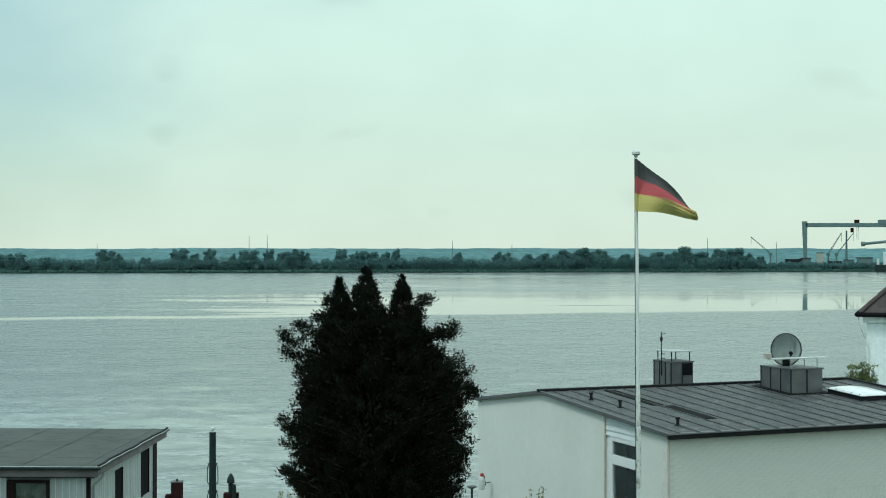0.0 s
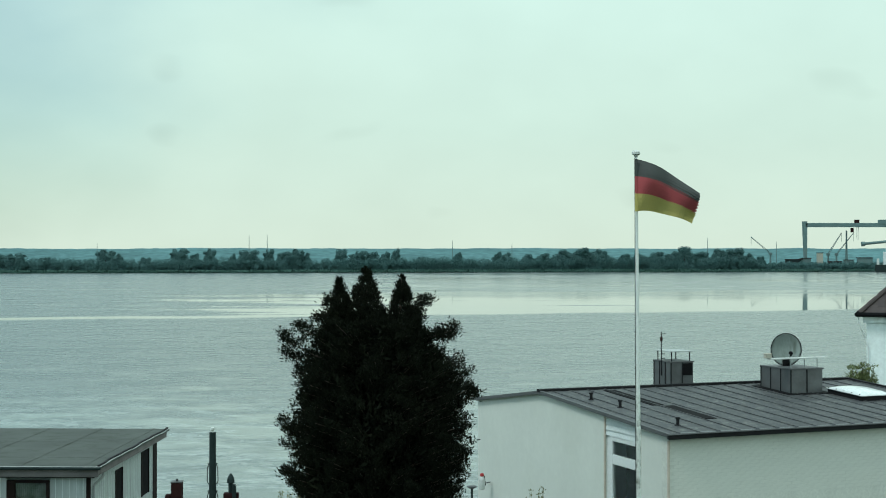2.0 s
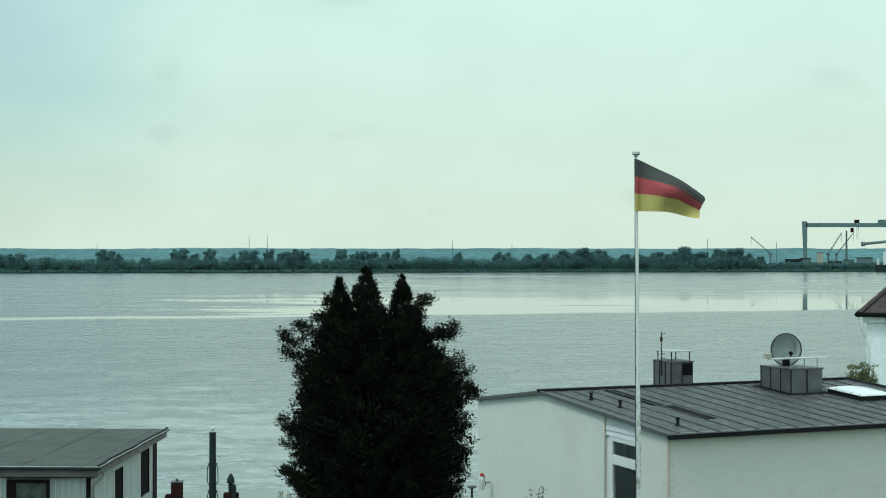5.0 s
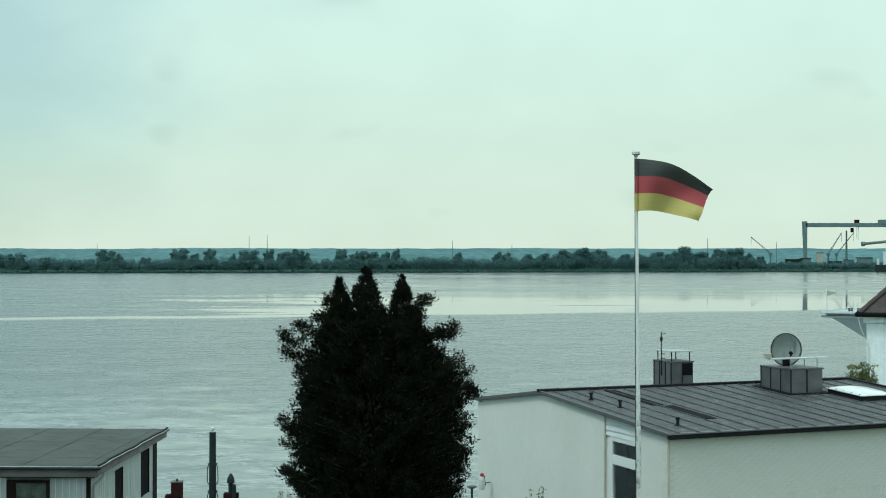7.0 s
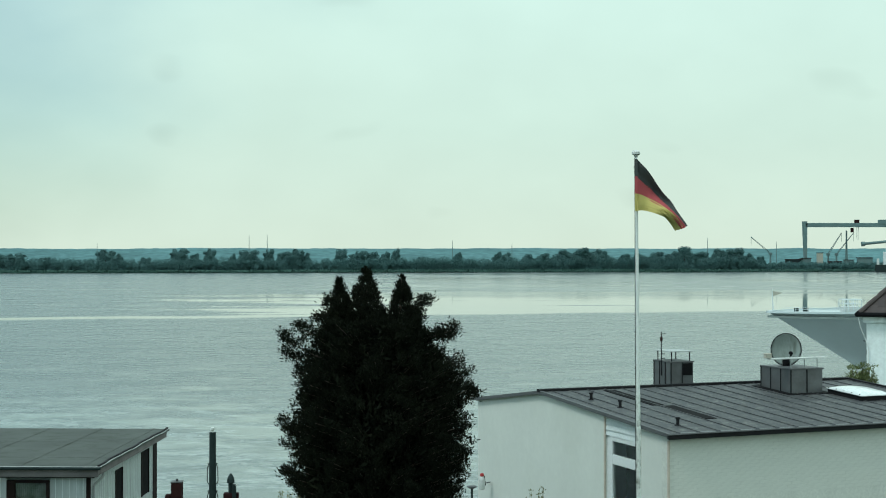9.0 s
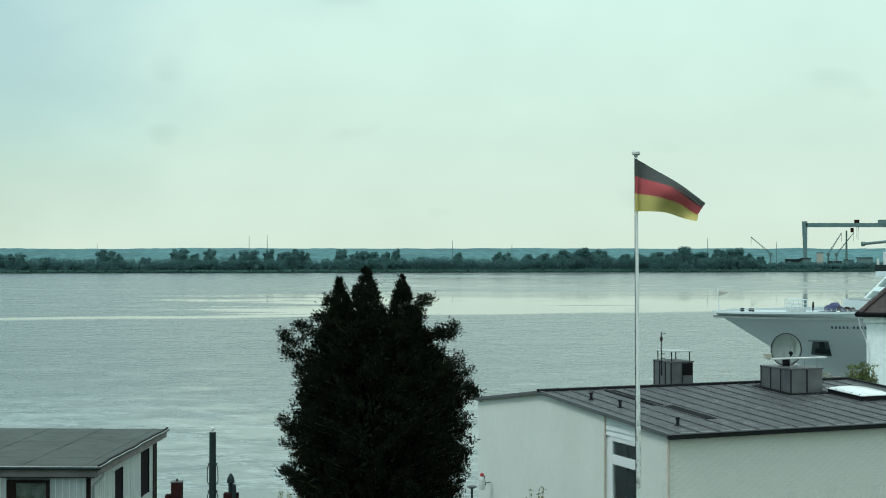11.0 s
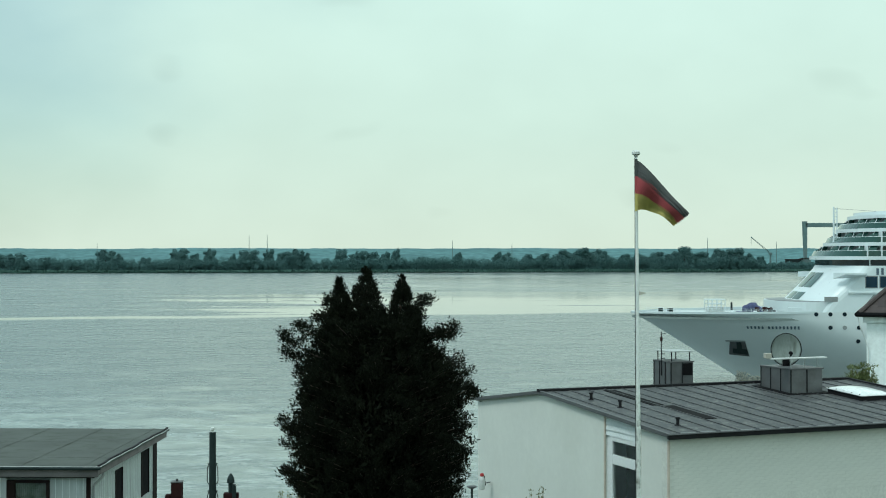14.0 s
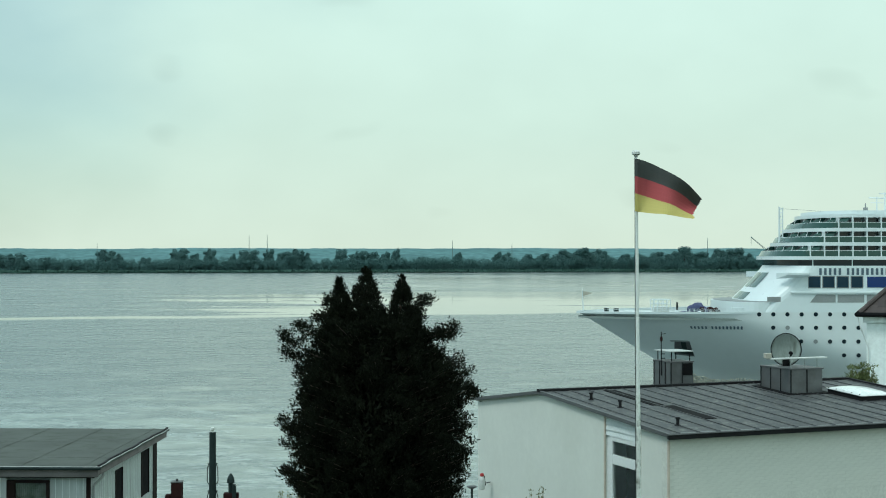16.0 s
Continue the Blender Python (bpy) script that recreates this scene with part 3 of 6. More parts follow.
        part("aerial", tube(bmesh.new(), (0, 0, h), (0, 0, h + 5), 0.3, 0.2, 5), M_CRANE, p)


build_shipyard()


# ---- the cruise ship; own space: x aft from the stem head, y to port of the near side, z above the water ----
BEAM = 15.4


def deck_z(s):
    return 15.3 + 0.45 * min(s, 33) / 33


def half_breadth(s, z):
    h = min(1.0, max(0.0, z / 15.5))
    stem = 25.0 * (1 - h) ** 0.98
    run = s - stem
    if run <= 0:
        return 0.0
    length = 33 + 22 * (1 - h)
    k = min(1.0, run / length)
    b = BEAM * math.sin(k * math.pi / 2) ** (0.70 + 0.80 * (1 - h))
    if s > 185:
        b *= 1 - 0.16 * ((s - 185) / 35) ** 2
    return b


def plan(front, depth, half, aft, n=14, power=2.3):
    """Outline of a deck with a bowed front, near side first."""
    pts = []
    for k in range(-n, n + 1):
        v = math.sin(k / n * math.pi / 2)
        pts.append((front + depth * (1 - (1 - abs(v) ** power) ** (1 / power)), half * v))
    return pts + [(aft, half), (aft, -half)]


def build_ship():
    ship = thing("cruise_ship", "large white cruise ship passing down the river", "ship")
    # hull
    stations = [0.0, 0.6, 1.5, 3, 5, 7.5, 10, 13, 16, 19, 22, 25, 28, 31, 34, 38, 42, 46, 50, 56, 62, 70, 90, 130, 170, 190, 205, 214, 220]
    levels = [-2.0, 0.0, 1.5, 3, 4.5, 6, 7.5, 9, 10.5, 12, 13.2, 14.3, 15.3]
    verts, faces = [], []
    nl = len(levels)
    for side in (-1, 1):
        for s in stations:
            for z in levels:
                zz = deck_z(s) if z == 15.3 else z
                h = min(1.0, max(0.0, zz / 15.5))
                stem = 25.0 * (1 - h) ** 0.98
                x = stem + s * (220 - stem) / 220
                verts.append((x, side * half_breadth(x, zz), zz))
    ns = len(stations)
    for sd in range(2):
        o = sd * ns * nl
        for i in range(ns - 1):
            for j in range(nl - 1):
                q = (o + i * nl + j, o + (i + 1) * nl + j, o + (i + 1) * nl + j + 1, o + i * nl + j + 1)
                faces.append(q if sd == 0 else q[::-1])
    a = (ns - 1) * nl
    for j in range(nl - 1):
        faces.append((a + j, ns * nl + a + j, ns * nl + a + j + 1, a + j + 1))
    hull = raw("hull", verts, faces, M_HULL, ship)
    for p in hull.data.polygons:
        p.use_smooth = True
    # bulwark cap along the foredeck
    for side in (-1, 1):
        bm = bmesh.new()
        rows = []
        for k in range(41):
            s = 0.0 + 35.0 * k / 40
            b, z = half_breadth(s, 15.5), deck_z(s)
            rows.append([bm.verts.new((s + 0.1, side * (b + o), z + dz)) for o, dz in ((0.05, -0.26), (0.10, 0.20), (-0.30, 0.20), (-0.30, -0.26))])
        for r0, r1 in zip(rows, rows[1:]):
            for k in range(4):
                bm.faces.new((r0[k], r1[k], r1[(k + 1) % 4], r0[(k + 1) % 4]))
        bm.faces.new(rows[0])
        bm.faces.new(rows[-1][::-1])
        part("bulwark_cap", bm, M_DECKHOUSE, ship)
    bm = bmesh.new()
    pts = [(s, -half_breadth(s, 15.5) + 0.2) for s in (0.5, 2, 4, 7, 10, 14, 18, 23, 28, 36)]
    slab(bm, pts + [(x, -y) for x, y in reversed(pts)], 14.1, 14.5)
    part("foredeck", bm, M_SHIP_DECK, ship)
    # whaleback in front of the house
    bm = bmesh.new()
    slab(bm, plan(29.4, 7.5, 14.9, 44), 14.5, 17.8)
    part("whaleback", bm, M_DECKHOUSE, ship, smooth=False)
    bm = bmesh.new()
    slab(bm, plan(29.9, 7.2, 14.5, 43), 17.8, 17.95)
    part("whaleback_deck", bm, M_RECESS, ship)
    # raked house front up to the bridge
    bm = bmesh.new()
    rings = []
    for z, f, d, w in ((15.2, 33.2, 5.0, 15.38), (17.9, 34.2, 6.0, 15.38), (19.9, 36.2, 6.4, 15.38), (22.2, 38.5, 6.6, 15.38), (24.6, 40.5, 6.5, 15.38), (25.2, 40.9, 6.5, 15.38)):
        rings.append([bm.verts.new((x, y, z)) for x, y in plan(f, d, w, 208)])
    for r0, r1 in zip(rings, rings[1:]):
        for k in range(len(r0)):
            bm.faces.new((r0[k], r0[(k + 1) % len(r0)], r1[(k + 1) % len(r0)], r1[k]))
    bm.faces.new(rings[-1])
    part("house", bm, M_DECKHOUSE, ship)

    def front_band(z0, f0, z1, f1, d0, d1, v0, v1, off=0.05):
        bm = bmesh.new()
        rows = []
        for z, f, d in ((z0, f0, d0), (z1, f1, d1)):
            row = []
            for k in range(13):
                v = v0 + (v1 - v0) * k / 12
                row.append(bm.verts.new((f - off + d * (1 - (1 - abs(v) ** 2.3) ** (1 / 2.3)), (15.38 + off) * v, z)))
            rows.append(row)
        for k in range(12):
            bm.faces.new((rows[0][k], rows[0][k + 1], rows[1][k + 1], rows[1][k]))
        return bm

    for v0, v1 in ((-0.34, -0.015), (0.015, 0.34)):
        part("front_window", front_band(18.1, 34.4, 19.6, 35.9, 6.04, 6.3, v0, v1), M_RAIL_GLASS, ship)
        part("front_window", front_band(20.6, 36.9, 23.7, 39.75, 6.45, 6.5, v0, v1), M_RAIL_GLASS, ship)
    # ledge along the side
    for side in (-1, 1):
        bm = bmesh.new()
        box(bm, 42.0, 205, side * 15.38 - 0.35, side * 15.38 + 0.35, 19.55, 20.05, 0.08)
        part("ledge", bm, M_DECKHOUSE, ship)
    # bridge: dark glazing under the lowest balcony deck
    bm = bmesh.new()
    slab(bm, plan(40.9, 6.2, 15.0, 205), 25.2, 26.45)
    part("bridge_glazing", bm, M_SHIP_GLASS, ship)
    bm = bmesh.new()
    for k in range(9):
        box(bm, 46.5 + 8 * k, 46.7 + 8 * k, -15.06, 15.06, 25.2, 26.45)
    part("bridge_mullions", bm, M_DECKHOUSE, ship)
    for side in (-1, 1):
        bm = bmesh.new()
        pts = [(39.4, side * 14.2), (41.0, side * 17.0), (45.2, side * 17.0), (45.9, side * 15.2)]
        slab(bm, pts if side > 0 else pts[::-1], lambda x, y: 23.45 - 0.3 * (17.2 - abs(y)), 23.75)
        part("bridge_wing", bm, M_DECKHOUSE, ship)
    # balcony decks
    fronts = (39.6, 42.6, 45.3, 47.9)
    lows = (26.4, 29.25, 32.15, 35.0)
    for k, (f, z) in enumerate(zip(fronts, lows)):
        bm = bmesh.new()
        slab(bm, plan(f, 7.0, 15.6 if k < 3 else 15.3, 205), z, z + 0.72)
        part("balcony_deck" if k < 3 else "top_deck", bm, M_DECKHOUSE, ship)
    for k in range(3):
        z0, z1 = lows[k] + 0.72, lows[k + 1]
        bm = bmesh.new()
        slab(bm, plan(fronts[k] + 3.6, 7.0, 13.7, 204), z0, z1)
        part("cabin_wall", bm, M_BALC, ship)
        # glass rail round the front and along both sides
        outline = plan(fronts[k] + 0.5, 7.0, 15.45, 150)[:-2]
        outline = [(150, -15.45), (90, -15.45), (60, -15.45)] + outline + [(60, 15.45), (90, 15.45), (150, 15.45)]
        bm = bmesh.new()
        lean = 0.9
        for (xa, ya), (xb, yb) in zip(outline, outline[1:]):
            la = lean * max(0.0, 1 - abs(ya) / 15.45) ** 0.5
            lb = lean * max(0.0, 1 - abs(yb) / 15.45) ** 0.5
            v = [bm.verts.new(p) for p in ((xa, ya, z0), (xb, yb, z0), (xb + lb, yb, z0 + 1.1), (xa + la, ya, z0 + 1.1))]
            bm.faces.new(v)
        bm.normal_update()
        bmesh.ops.solidify(bm, geom=bm.faces[:], thickness=0.06)
        part("glass_rail", bm, M_RAIL_GLASS, ship)
        bm = bmesh.new()
        for (xa, ya), (xb, yb) in zip(outline[1:-1], outline[2:-1]):
            la = lean * max(0.0, 1 - abs(ya) / 15.45) ** 0.5
            lb = lean * max(0.0, 1 - abs(yb) / 15.45) ** 0.5
            tube(bm, (xa + la, ya, z0 + 1.12), (xb + lb, yb, z0 + 1.12), 0.06, 0.06, 5)
        part("hand_rail", bm, M_DECKHOUSE, ship)
        # raked wind screens of the forward suites
        for v in (0.30, 0.62, 0.86, 0.965):
            for side in (-1, 1):
                xx = fronts[k] + 1.2 + 7.0 * (1 - (1 - v ** 2.3) ** (1 / 2.3))
                bm = bmesh.new()
                q = [bm.verts.new(p) for p in ((xx, side * 15.2 * v, z0 + 1.1), (xx + 2.2, side * 15.25 * min(1, v + 0.05), z0 + 1.1), (xx + 3.0, side * 15.0 * min(1, v + 0.05), z1), (xx + 1.7, side * 14.9 * v, z1))]
                bm.faces.new(q)
                bm.normal_update()
                bmesh.ops.solidify(bm, geom=bm.faces[:], thickness=0.05)
                part("wind_screen", bm, M_RAIL_GLASS, ship)
        bm = bmesh.new()
        box(bm, -0.13, 0.13, -0.9, 0.9, 0, z1 - z0)
        me = bpy.data.meshes.new("partition")
        bm.to_mesh(me)
        bm.free()
        me.materials.append(M_DECKHOUSE)
        for j in range(36):
            x = 46.0 + 2.87 * (j + k)
            for side in (-1, 1):
                shared("partition", me, ship, pose(x, side * 14.64, z0))
        # glazed cabin doors behind the balconies
        bm = bmesh.new()
        box(bm, -1.0, 0.75, -0.05, 0.05, 0.05, 2.0)
        door = bpy.data.meshes.new("cabin_door")
        bm.to_mesh(door)
        bm.free()
        door.materials.append(M_DOOR_GLASS)
        for j in range(35):
            for side in (-1, 1):
                shared("cabin_door", door, ship, pose(50.3 + 2.87 * (j + k), side * 13.74, z0))
        # white posts of the glazed corner
        for v in (0.25, 0.5, 0.72, 0.88, 0.97):
            for side in (-1, 1):
                xx = fronts[k] + 1.6 + 7.0 * (1 - (1 - v ** 2.3) ** (1 / 2.3))
                part("corner_post", tube(bmesh.new(), (xx, side * 15.0 * v, z0), (xx + 0.8, side * 14.9 * v, z1), 0.06, 0.06, 6), M_DECKHOUSE, ship)
    bm = bmesh.new()
    slab(bm, plan(49.0, 8.0, 14.6, 200), 35.7, 36.45)
    part("roof_edge", bm, M_DECKHOUSE, ship)
    # portholes
    bm = bmesh.new()
    tube(bm, (0, 0.1, 0), (0, -0.06, 0), 0.43, 0.43, 16)
    rim = bpy.data.meshes.new("porthole")
    bm.to_mesh(rim)
    bm.free()
    rim.materials.append(M_SHIP_GLASS)
    lid = rim.copy()
    lid.materials.clear()
    lid.materials.append(M_RECESS)
    for z, first, count in ((15.35, 35.6, 42), (12.65, 38.5, 42), (9.85, 44.2, 40), (7.05, 52.9, 38)):
        for j in range(count):
            x = first + 2.87 * j
            for side in (-1, 1):
                y = side * (half_breadth(x, z) if z < 15 else 15.39)
                if z < 15:
                    y = side * (half_breadth(x, z) + 0.01)
                elif x < 40:
                    y = side * max(half_breadth(x, z), 15.0 if x > 37 else 14.7)
                lean = math.degrees(math.atan2(half_breadth(x, z + 0.4) - half_breadth(x, z - 0.4), 0.8)) if z < 15 else 0
                turn = math.degrees(math.atan2(half_breadth(x + 0.5, z) - half_breadth(x - 0.5, z), 1.0)) if z < 15 else 0
                covered = (z, j) in ((12.65, 1), (9.85, 1), (12.65, 9), (9.85, 7))
                shared("porthole", lid if covered else rim, ship, pose(x, y, z, lean, 0, -turn if side < 0 else 180 + turn))
    # large square windows and a long blue one
    bm = bmesh.new()
    box(bm, 0, 2.25, -0.05, 0.3, 0, 2.2)
    sq = bpy.data.meshes.new("square_window")
    bm.to_mesh(sq)
    bm.free()
    sq.materials.append(M_TEAL_GLASS)
    for side in (-1, 1):
        for j in range(4):
            part("window_surround", box(bmesh.new(), 45.52 + 2.87 * j, 48.13 + 2.87 * j, side * 15.38 - 0.035, side * 15.38 + 0.035, 20.62, 23.18, 0.03), M_RECESS, ship)
            shared("square_window", sq, ship, pose(45.7 + 2.87 * j, -15.4, 20.8) if side < 0 else pose(47.95 + 2.87 * j, 15.4, 20.8, 0, 0, 180))
        for j in range(12):
            x = 57.5 + 9.2 * j
            part("long_window", box(bmesh.new(), x, x + 8.6, side * 15.4 - 0.06, side * 15.4 + 0.06, 20.8, 23.0), M_BLUE_GLASS, ship)
        # sheltered openings above the portholes: flat panels, their shade put into the grey
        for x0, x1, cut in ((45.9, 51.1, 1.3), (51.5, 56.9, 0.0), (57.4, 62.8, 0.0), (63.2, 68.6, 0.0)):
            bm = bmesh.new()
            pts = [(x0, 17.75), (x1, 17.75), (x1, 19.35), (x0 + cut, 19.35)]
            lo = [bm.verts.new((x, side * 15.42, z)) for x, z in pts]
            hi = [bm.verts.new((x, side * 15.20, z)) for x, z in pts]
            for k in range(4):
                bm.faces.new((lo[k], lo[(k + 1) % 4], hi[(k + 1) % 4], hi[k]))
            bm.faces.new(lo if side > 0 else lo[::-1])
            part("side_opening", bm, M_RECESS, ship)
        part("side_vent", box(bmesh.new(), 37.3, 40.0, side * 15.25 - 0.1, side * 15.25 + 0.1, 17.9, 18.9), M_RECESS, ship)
    # name boards as plain bars
    def name_bars(x, z, tall, pitch, groups):
        low = z < 15
        for count in groups:
            for _ in range(count):
                w = pitch * 0.5
                yb = -(half_breadth(x, z) if low else 15.38)
                slope = math.degrees(math.atan2(half_breadth(x + 0.5, z) - half_breadth(x - 0.5, z), 1.0)) if low else 0
                lean_out = math.degrees(math.atan2(half_breadth(x, z + 0.4) - half_breadth(x, z - 0.4), 0.8)) if low else 0
                ob = part("lettering_bar", box(bmesh.new(), 0, w, -0.05, 0.06, 0, tall), M_INK, ship)
                ob.matrix_basis = pose(x, yb - 0.02, z, lean_out, 0, -slope)
                x += pitch
            x += pitch * 0.7

    name_bars(22.6, 12.25, 0.74, 0.70, (5, 9))
    name_bars(47.8, 23.35, 1.35, 0.98, (5, 9))
    # anchor pocket: its recess is only dark grey colour on a raised patch
    def hull_patch(side, corners, out, n=6):
        """A patch that follows the hull between four (x, z) corners, set out from it."""
        bm = bmesh.new()
        (ax, az), (bx, bz), (cx, cz), (dx, dz) = corners
        g = []
        for i in range(n + 1):
            u = i / n
            row = []
            for j in range(n + 1):
                v = j / n
                x = (ax * (1 - u) + bx * u) * (1 - v) + (dx * (1 - u) + cx * u) * v
                z = (az * (1 - u) + bz * u) * (1 - v) + (dz * (1 - u) + cz * u) * v
                row.append(bm.verts.new((x, side * (half_breadth(x, z) + out), z)))
            g.append(row)
        for i in range(n):
            for j in range(n):
                q = (g[i][j], g[i + 1][j], g[i + 1][j + 1], g[i][j + 1])
                bm.faces.new(q if side < 0 else q[::-1])
        bm.normal_update()
        bmesh.ops.solidify(bm, geom=bm.faces[:], thickness=0.06)
        return bm

    for side in (-1, 1):
        pocket = part("anchor_pocket", hull_patch(side, ((20.6, 6.35), (24.6, 6.0), (23.0, 9.2), (20.1, 9.25)), 0.10), M_FASCIA_L, ship, "anchor pocket drawn as a dark patch on the hull")
        part("pocket_lip", hull_patch(side, ((19.3, 9.25), (23.1, 9.2), (22.7, 9.5), (19.1, 9.5)), 0.28), M_RECESS, pocket)
        part("anchor", hull_patch(side, ((21.2, 6.7), (24.2, 6.4), (23.8, 7.5), (21.0, 7.7)), 0.34), M_STEEL_DK, pocket)
        part("anchor_shank", hull_patch(side, ((21.8, 7.6), (22.8, 7.6), (22.2, 9.2), (21.3, 9.2)), 0.30), M_STEEL_DK, pocket)
        # torn crest of foam pushed up by the bow
        foam_rnd = random.Random(40 + side)
        verts, faces = [], []
        for k in range(3200):
            q = foam_rnd.random() ** 1.3
            x = 22.6 + 34 * q
            rise = (2.5 * math.exp(-2.2 * q) + 0.3) * (0.55 + 0.45 * math.sin(9 * q + 1.3) ** 2)
            p = Vector((x, side * (half_breadth(x, 0.3) + 0.3 + foam_rnd.random() ** 2 * (0.8 + 4.5 * q)), foam_rnd.random() ** 1.5 * rise))
            r = foam_rnd.uniform(0.07, 0.24)
            n = len(verts)
            for w in ((1, 0, -0.5), (-0.5, 0.85, -0.5), (-0.5, -0.85, -0.5), (0, 0, 0.9)):
                verts.append(p + Vector(w) * r + Vector((foam_rnd.gauss(0, 0.05), foam_rnd.gauss(0, 0.05), 0)))
            faces += [(n, n + 2, n + 1), (n, n + 1, n + 3), (n + 1, n + 2, n + 3), (n + 2, n, n + 3)]
        raw("bow_wave", verts, faces, M_FOAM, ship)
        # white-painted blocks in place of the small lights under the bulwark
        for x in (13.6, 15.2, 19.3, 26.5, 27.3, 28.0):
            part("fairlead", box(bmesh.new(), x, x + 0.45, side * (half_breadth(x, 14.3) + 0.03) - 0.1, side * (half_breadth(x, 14.3) + 0.03) + 0.1, 14.1, 14.6), M_DECKHOUSE, ship)
    # jackstaff with pennant
    staff = part("jackstaff", tube(bmesh.new(), (1.6, 0, 14.4), (1.3, 0, 20.2), 0.16, 0.08, 8), M_DECKHOUSE, ship)
    bm = bmesh.new()
    v = [bm.verts.new(p) for p in ((1.5, 0, 19.7), (3.6, 0.3, 19.3), (1.5, 0, 18.6))]
    bm.faces.new(v)
    bm.normal_update()
    bmesh.ops.solidify(bm, geom=bm.faces[:], thickness=0.05)
    part("pennant", bm, M_SHED, ship)
    # foredeck gear
    part("mooring_bollard", tube(bmesh.new(), (6.5, 0, 14.4), (6.5, 0, 16.1), 0.5, 0.5, 10), M_STEEL_DK, ship)
    part("mooring_bollard", tube(bmesh.new(), (8.6, 0.5, 14.4), (8.6, 0.5, 16.0), 0.6, 0.6, 10), M_STEEL_DK, ship)
    win = part("windlass", box(bmesh.new(), 16.4, 19.6, -2, 2, 14.4, 16.4, 0.2), M_PLASTIC, ship)
    bm = bmesh.new()
    for x in (16.2, 17.0, 18.0, 19.0, 19.8):
        tube(bm, (x, -2.2, 15.6), (x, -2.2, 17.9), 0.1, 0.1, 6)
        tube(bm, (x, 2.2, 15.6), (x, 2.2, 17.9), 0.1, 0.1, 6)
    for y in (-2.2, 2.2):
        tube(bm, (16.1, y, 17.9), (19.9, y, 17.9), 0.12, 0.12, 6)
        tube(bm, (16.1, y, 17.0), (19.9, y, 17.0), 0.1, 0.1, 6)
    for x in (16.2, 19.8):
        tube(bm, (x, -2.2, 17.9), (x, 2.2, 17.9), 0.12, 0.12, 6)
    part("platform_rail", bm, M_DECKHOUSE, ship)
    part("davit_post", tube(bmesh.new(), (21.4, -1, 14.4), (21.4, -1, 17.4), 0.25, 0.2, 8), M_STEEL_DK, ship)
    for x, r, z in ((24.2, 1.1, 15.9), (25.4, 1.35, 16.2), (26.6, 0.9, 15.8), (28.0, 0.9, 15.7), (29.3, 0.8, 15.6)):
        bm = bmesh.new()
        bmesh.ops.create_icosphere(bm, subdivisions=2, radius=r)
        for v in bm.verts:
            v.co = v.co * (1 + 0.22 * noise.noise(v.co * 1.7 + Vector((x, 0, 0))))
            v.co.z *= 0.9
        ob = part("covered_winch", bm, M_TARP if x < 27 else M_RUST, ship)
        ob.location = (x, -3, z)
    bm = bmesh.new()
    for k in range(7):
        tube(bm, (30.5 + 0.7 * k, -12.6 - 0.22 * k, 15.6), (30.5 + 0.7 * k, -12.6 - 0.22 * k, 16.6), 0.05, 0.05, 5)
    tube(bm, (30.5, -12.6, 16.6), (34.7, -13.9, 16.6), 0.06, 0.06, 5)
    part("deck_rail", bm, M_DECKHOUSE, ship)
    # signal mast with rungs, whip aerial behind it
    bm = bmesh.new()
    tube(bm, (43.3, -0.5, 29.9), (43.3, -0.5, 37.7), 0.22, 0.18, 8)
    tube(bm, (44.0, -0.5, 29.9), (44.0, -0.5, 37.5), 0.13, 0.13, 6)
    for k in range(10):
        tube(bm, (43.4, -0.5, 30.3 + 0.75 * k), (44.0, -0.5, 30.55 + 0.75 * k), 0.12, 0.09, 5)
    part("signal_mast", bm, M_DECKHOUSE, ship)
    bm = bmesh.new()
    tube(bm, (43.5, -0.5, 37.3), (53.5, -1, 36.6), 0.035, 0.035, 4)
    part("stay_wire", bm, M_RECESS, ship)
    bm = bmesh.new()
    box(bm, 60.2, 61.0, -4.4, -3.6, 36.4, 37.4, 0.05)
    tube(bm, (60.6, -4, 37.4), (60.6, -4, 38.3), 0.14, 0.1, 8)
    part("deck_locker", bm, M_RECESS, ship)
    for x, top, bar in ((63.0, 39.7, 1.7), (64.7, 40.6, 1.2)):
        bm = bmesh.new()
        tube(bm, (x, -4, 36.4), (x, -4, top), 0.17, 0.11, 8)
        tube(bm, (x - bar, -4, top - 0.25), (x + bar, -4, top - 0.35), 0.13, 0.13, 6)
        tube(bm, (x - bar * 0.8, -4, top - 1.3), (x + bar * 0.8, -4, top - 1.3), 0.08, 0.08, 6)
        part("radar_mast", bm, M_DECKHOUSE, ship)
    # guard rail and mooring gear round the foredeck
    bm = bmesh.new()
    for k in range(26):
        x = 3.0 + 1.05 * k
        y = -max(0.0, half_breadth(x, 15.5) - 0.9)
        tube(bm, (x, y, 14.4), (x, y, 16.35), 0.035, 0.035, 4)
        if k:
            for z in (16.0, 16.35):
                tube(bm, (x0, y0, z), (x, y, z), 0.03, 0.03, 4)
        x0, y0 = x, y
    part("guard_rail", bm, M_DECKHOUSE, ship)
    gear = random.Random(9)
    for k in range(14):
        x = 20.4 + 0.95 * k
        w, h = gear.uniform(0.25, 0.55), gear.uniform(0.9, 1.9)
        y = gear.uniform(-7, -2)
        bm = bmesh.new()
        box(bm, x - w, x + w, y - w, y + w, 14.5, 14.5 + h * 0.6, 0.05)
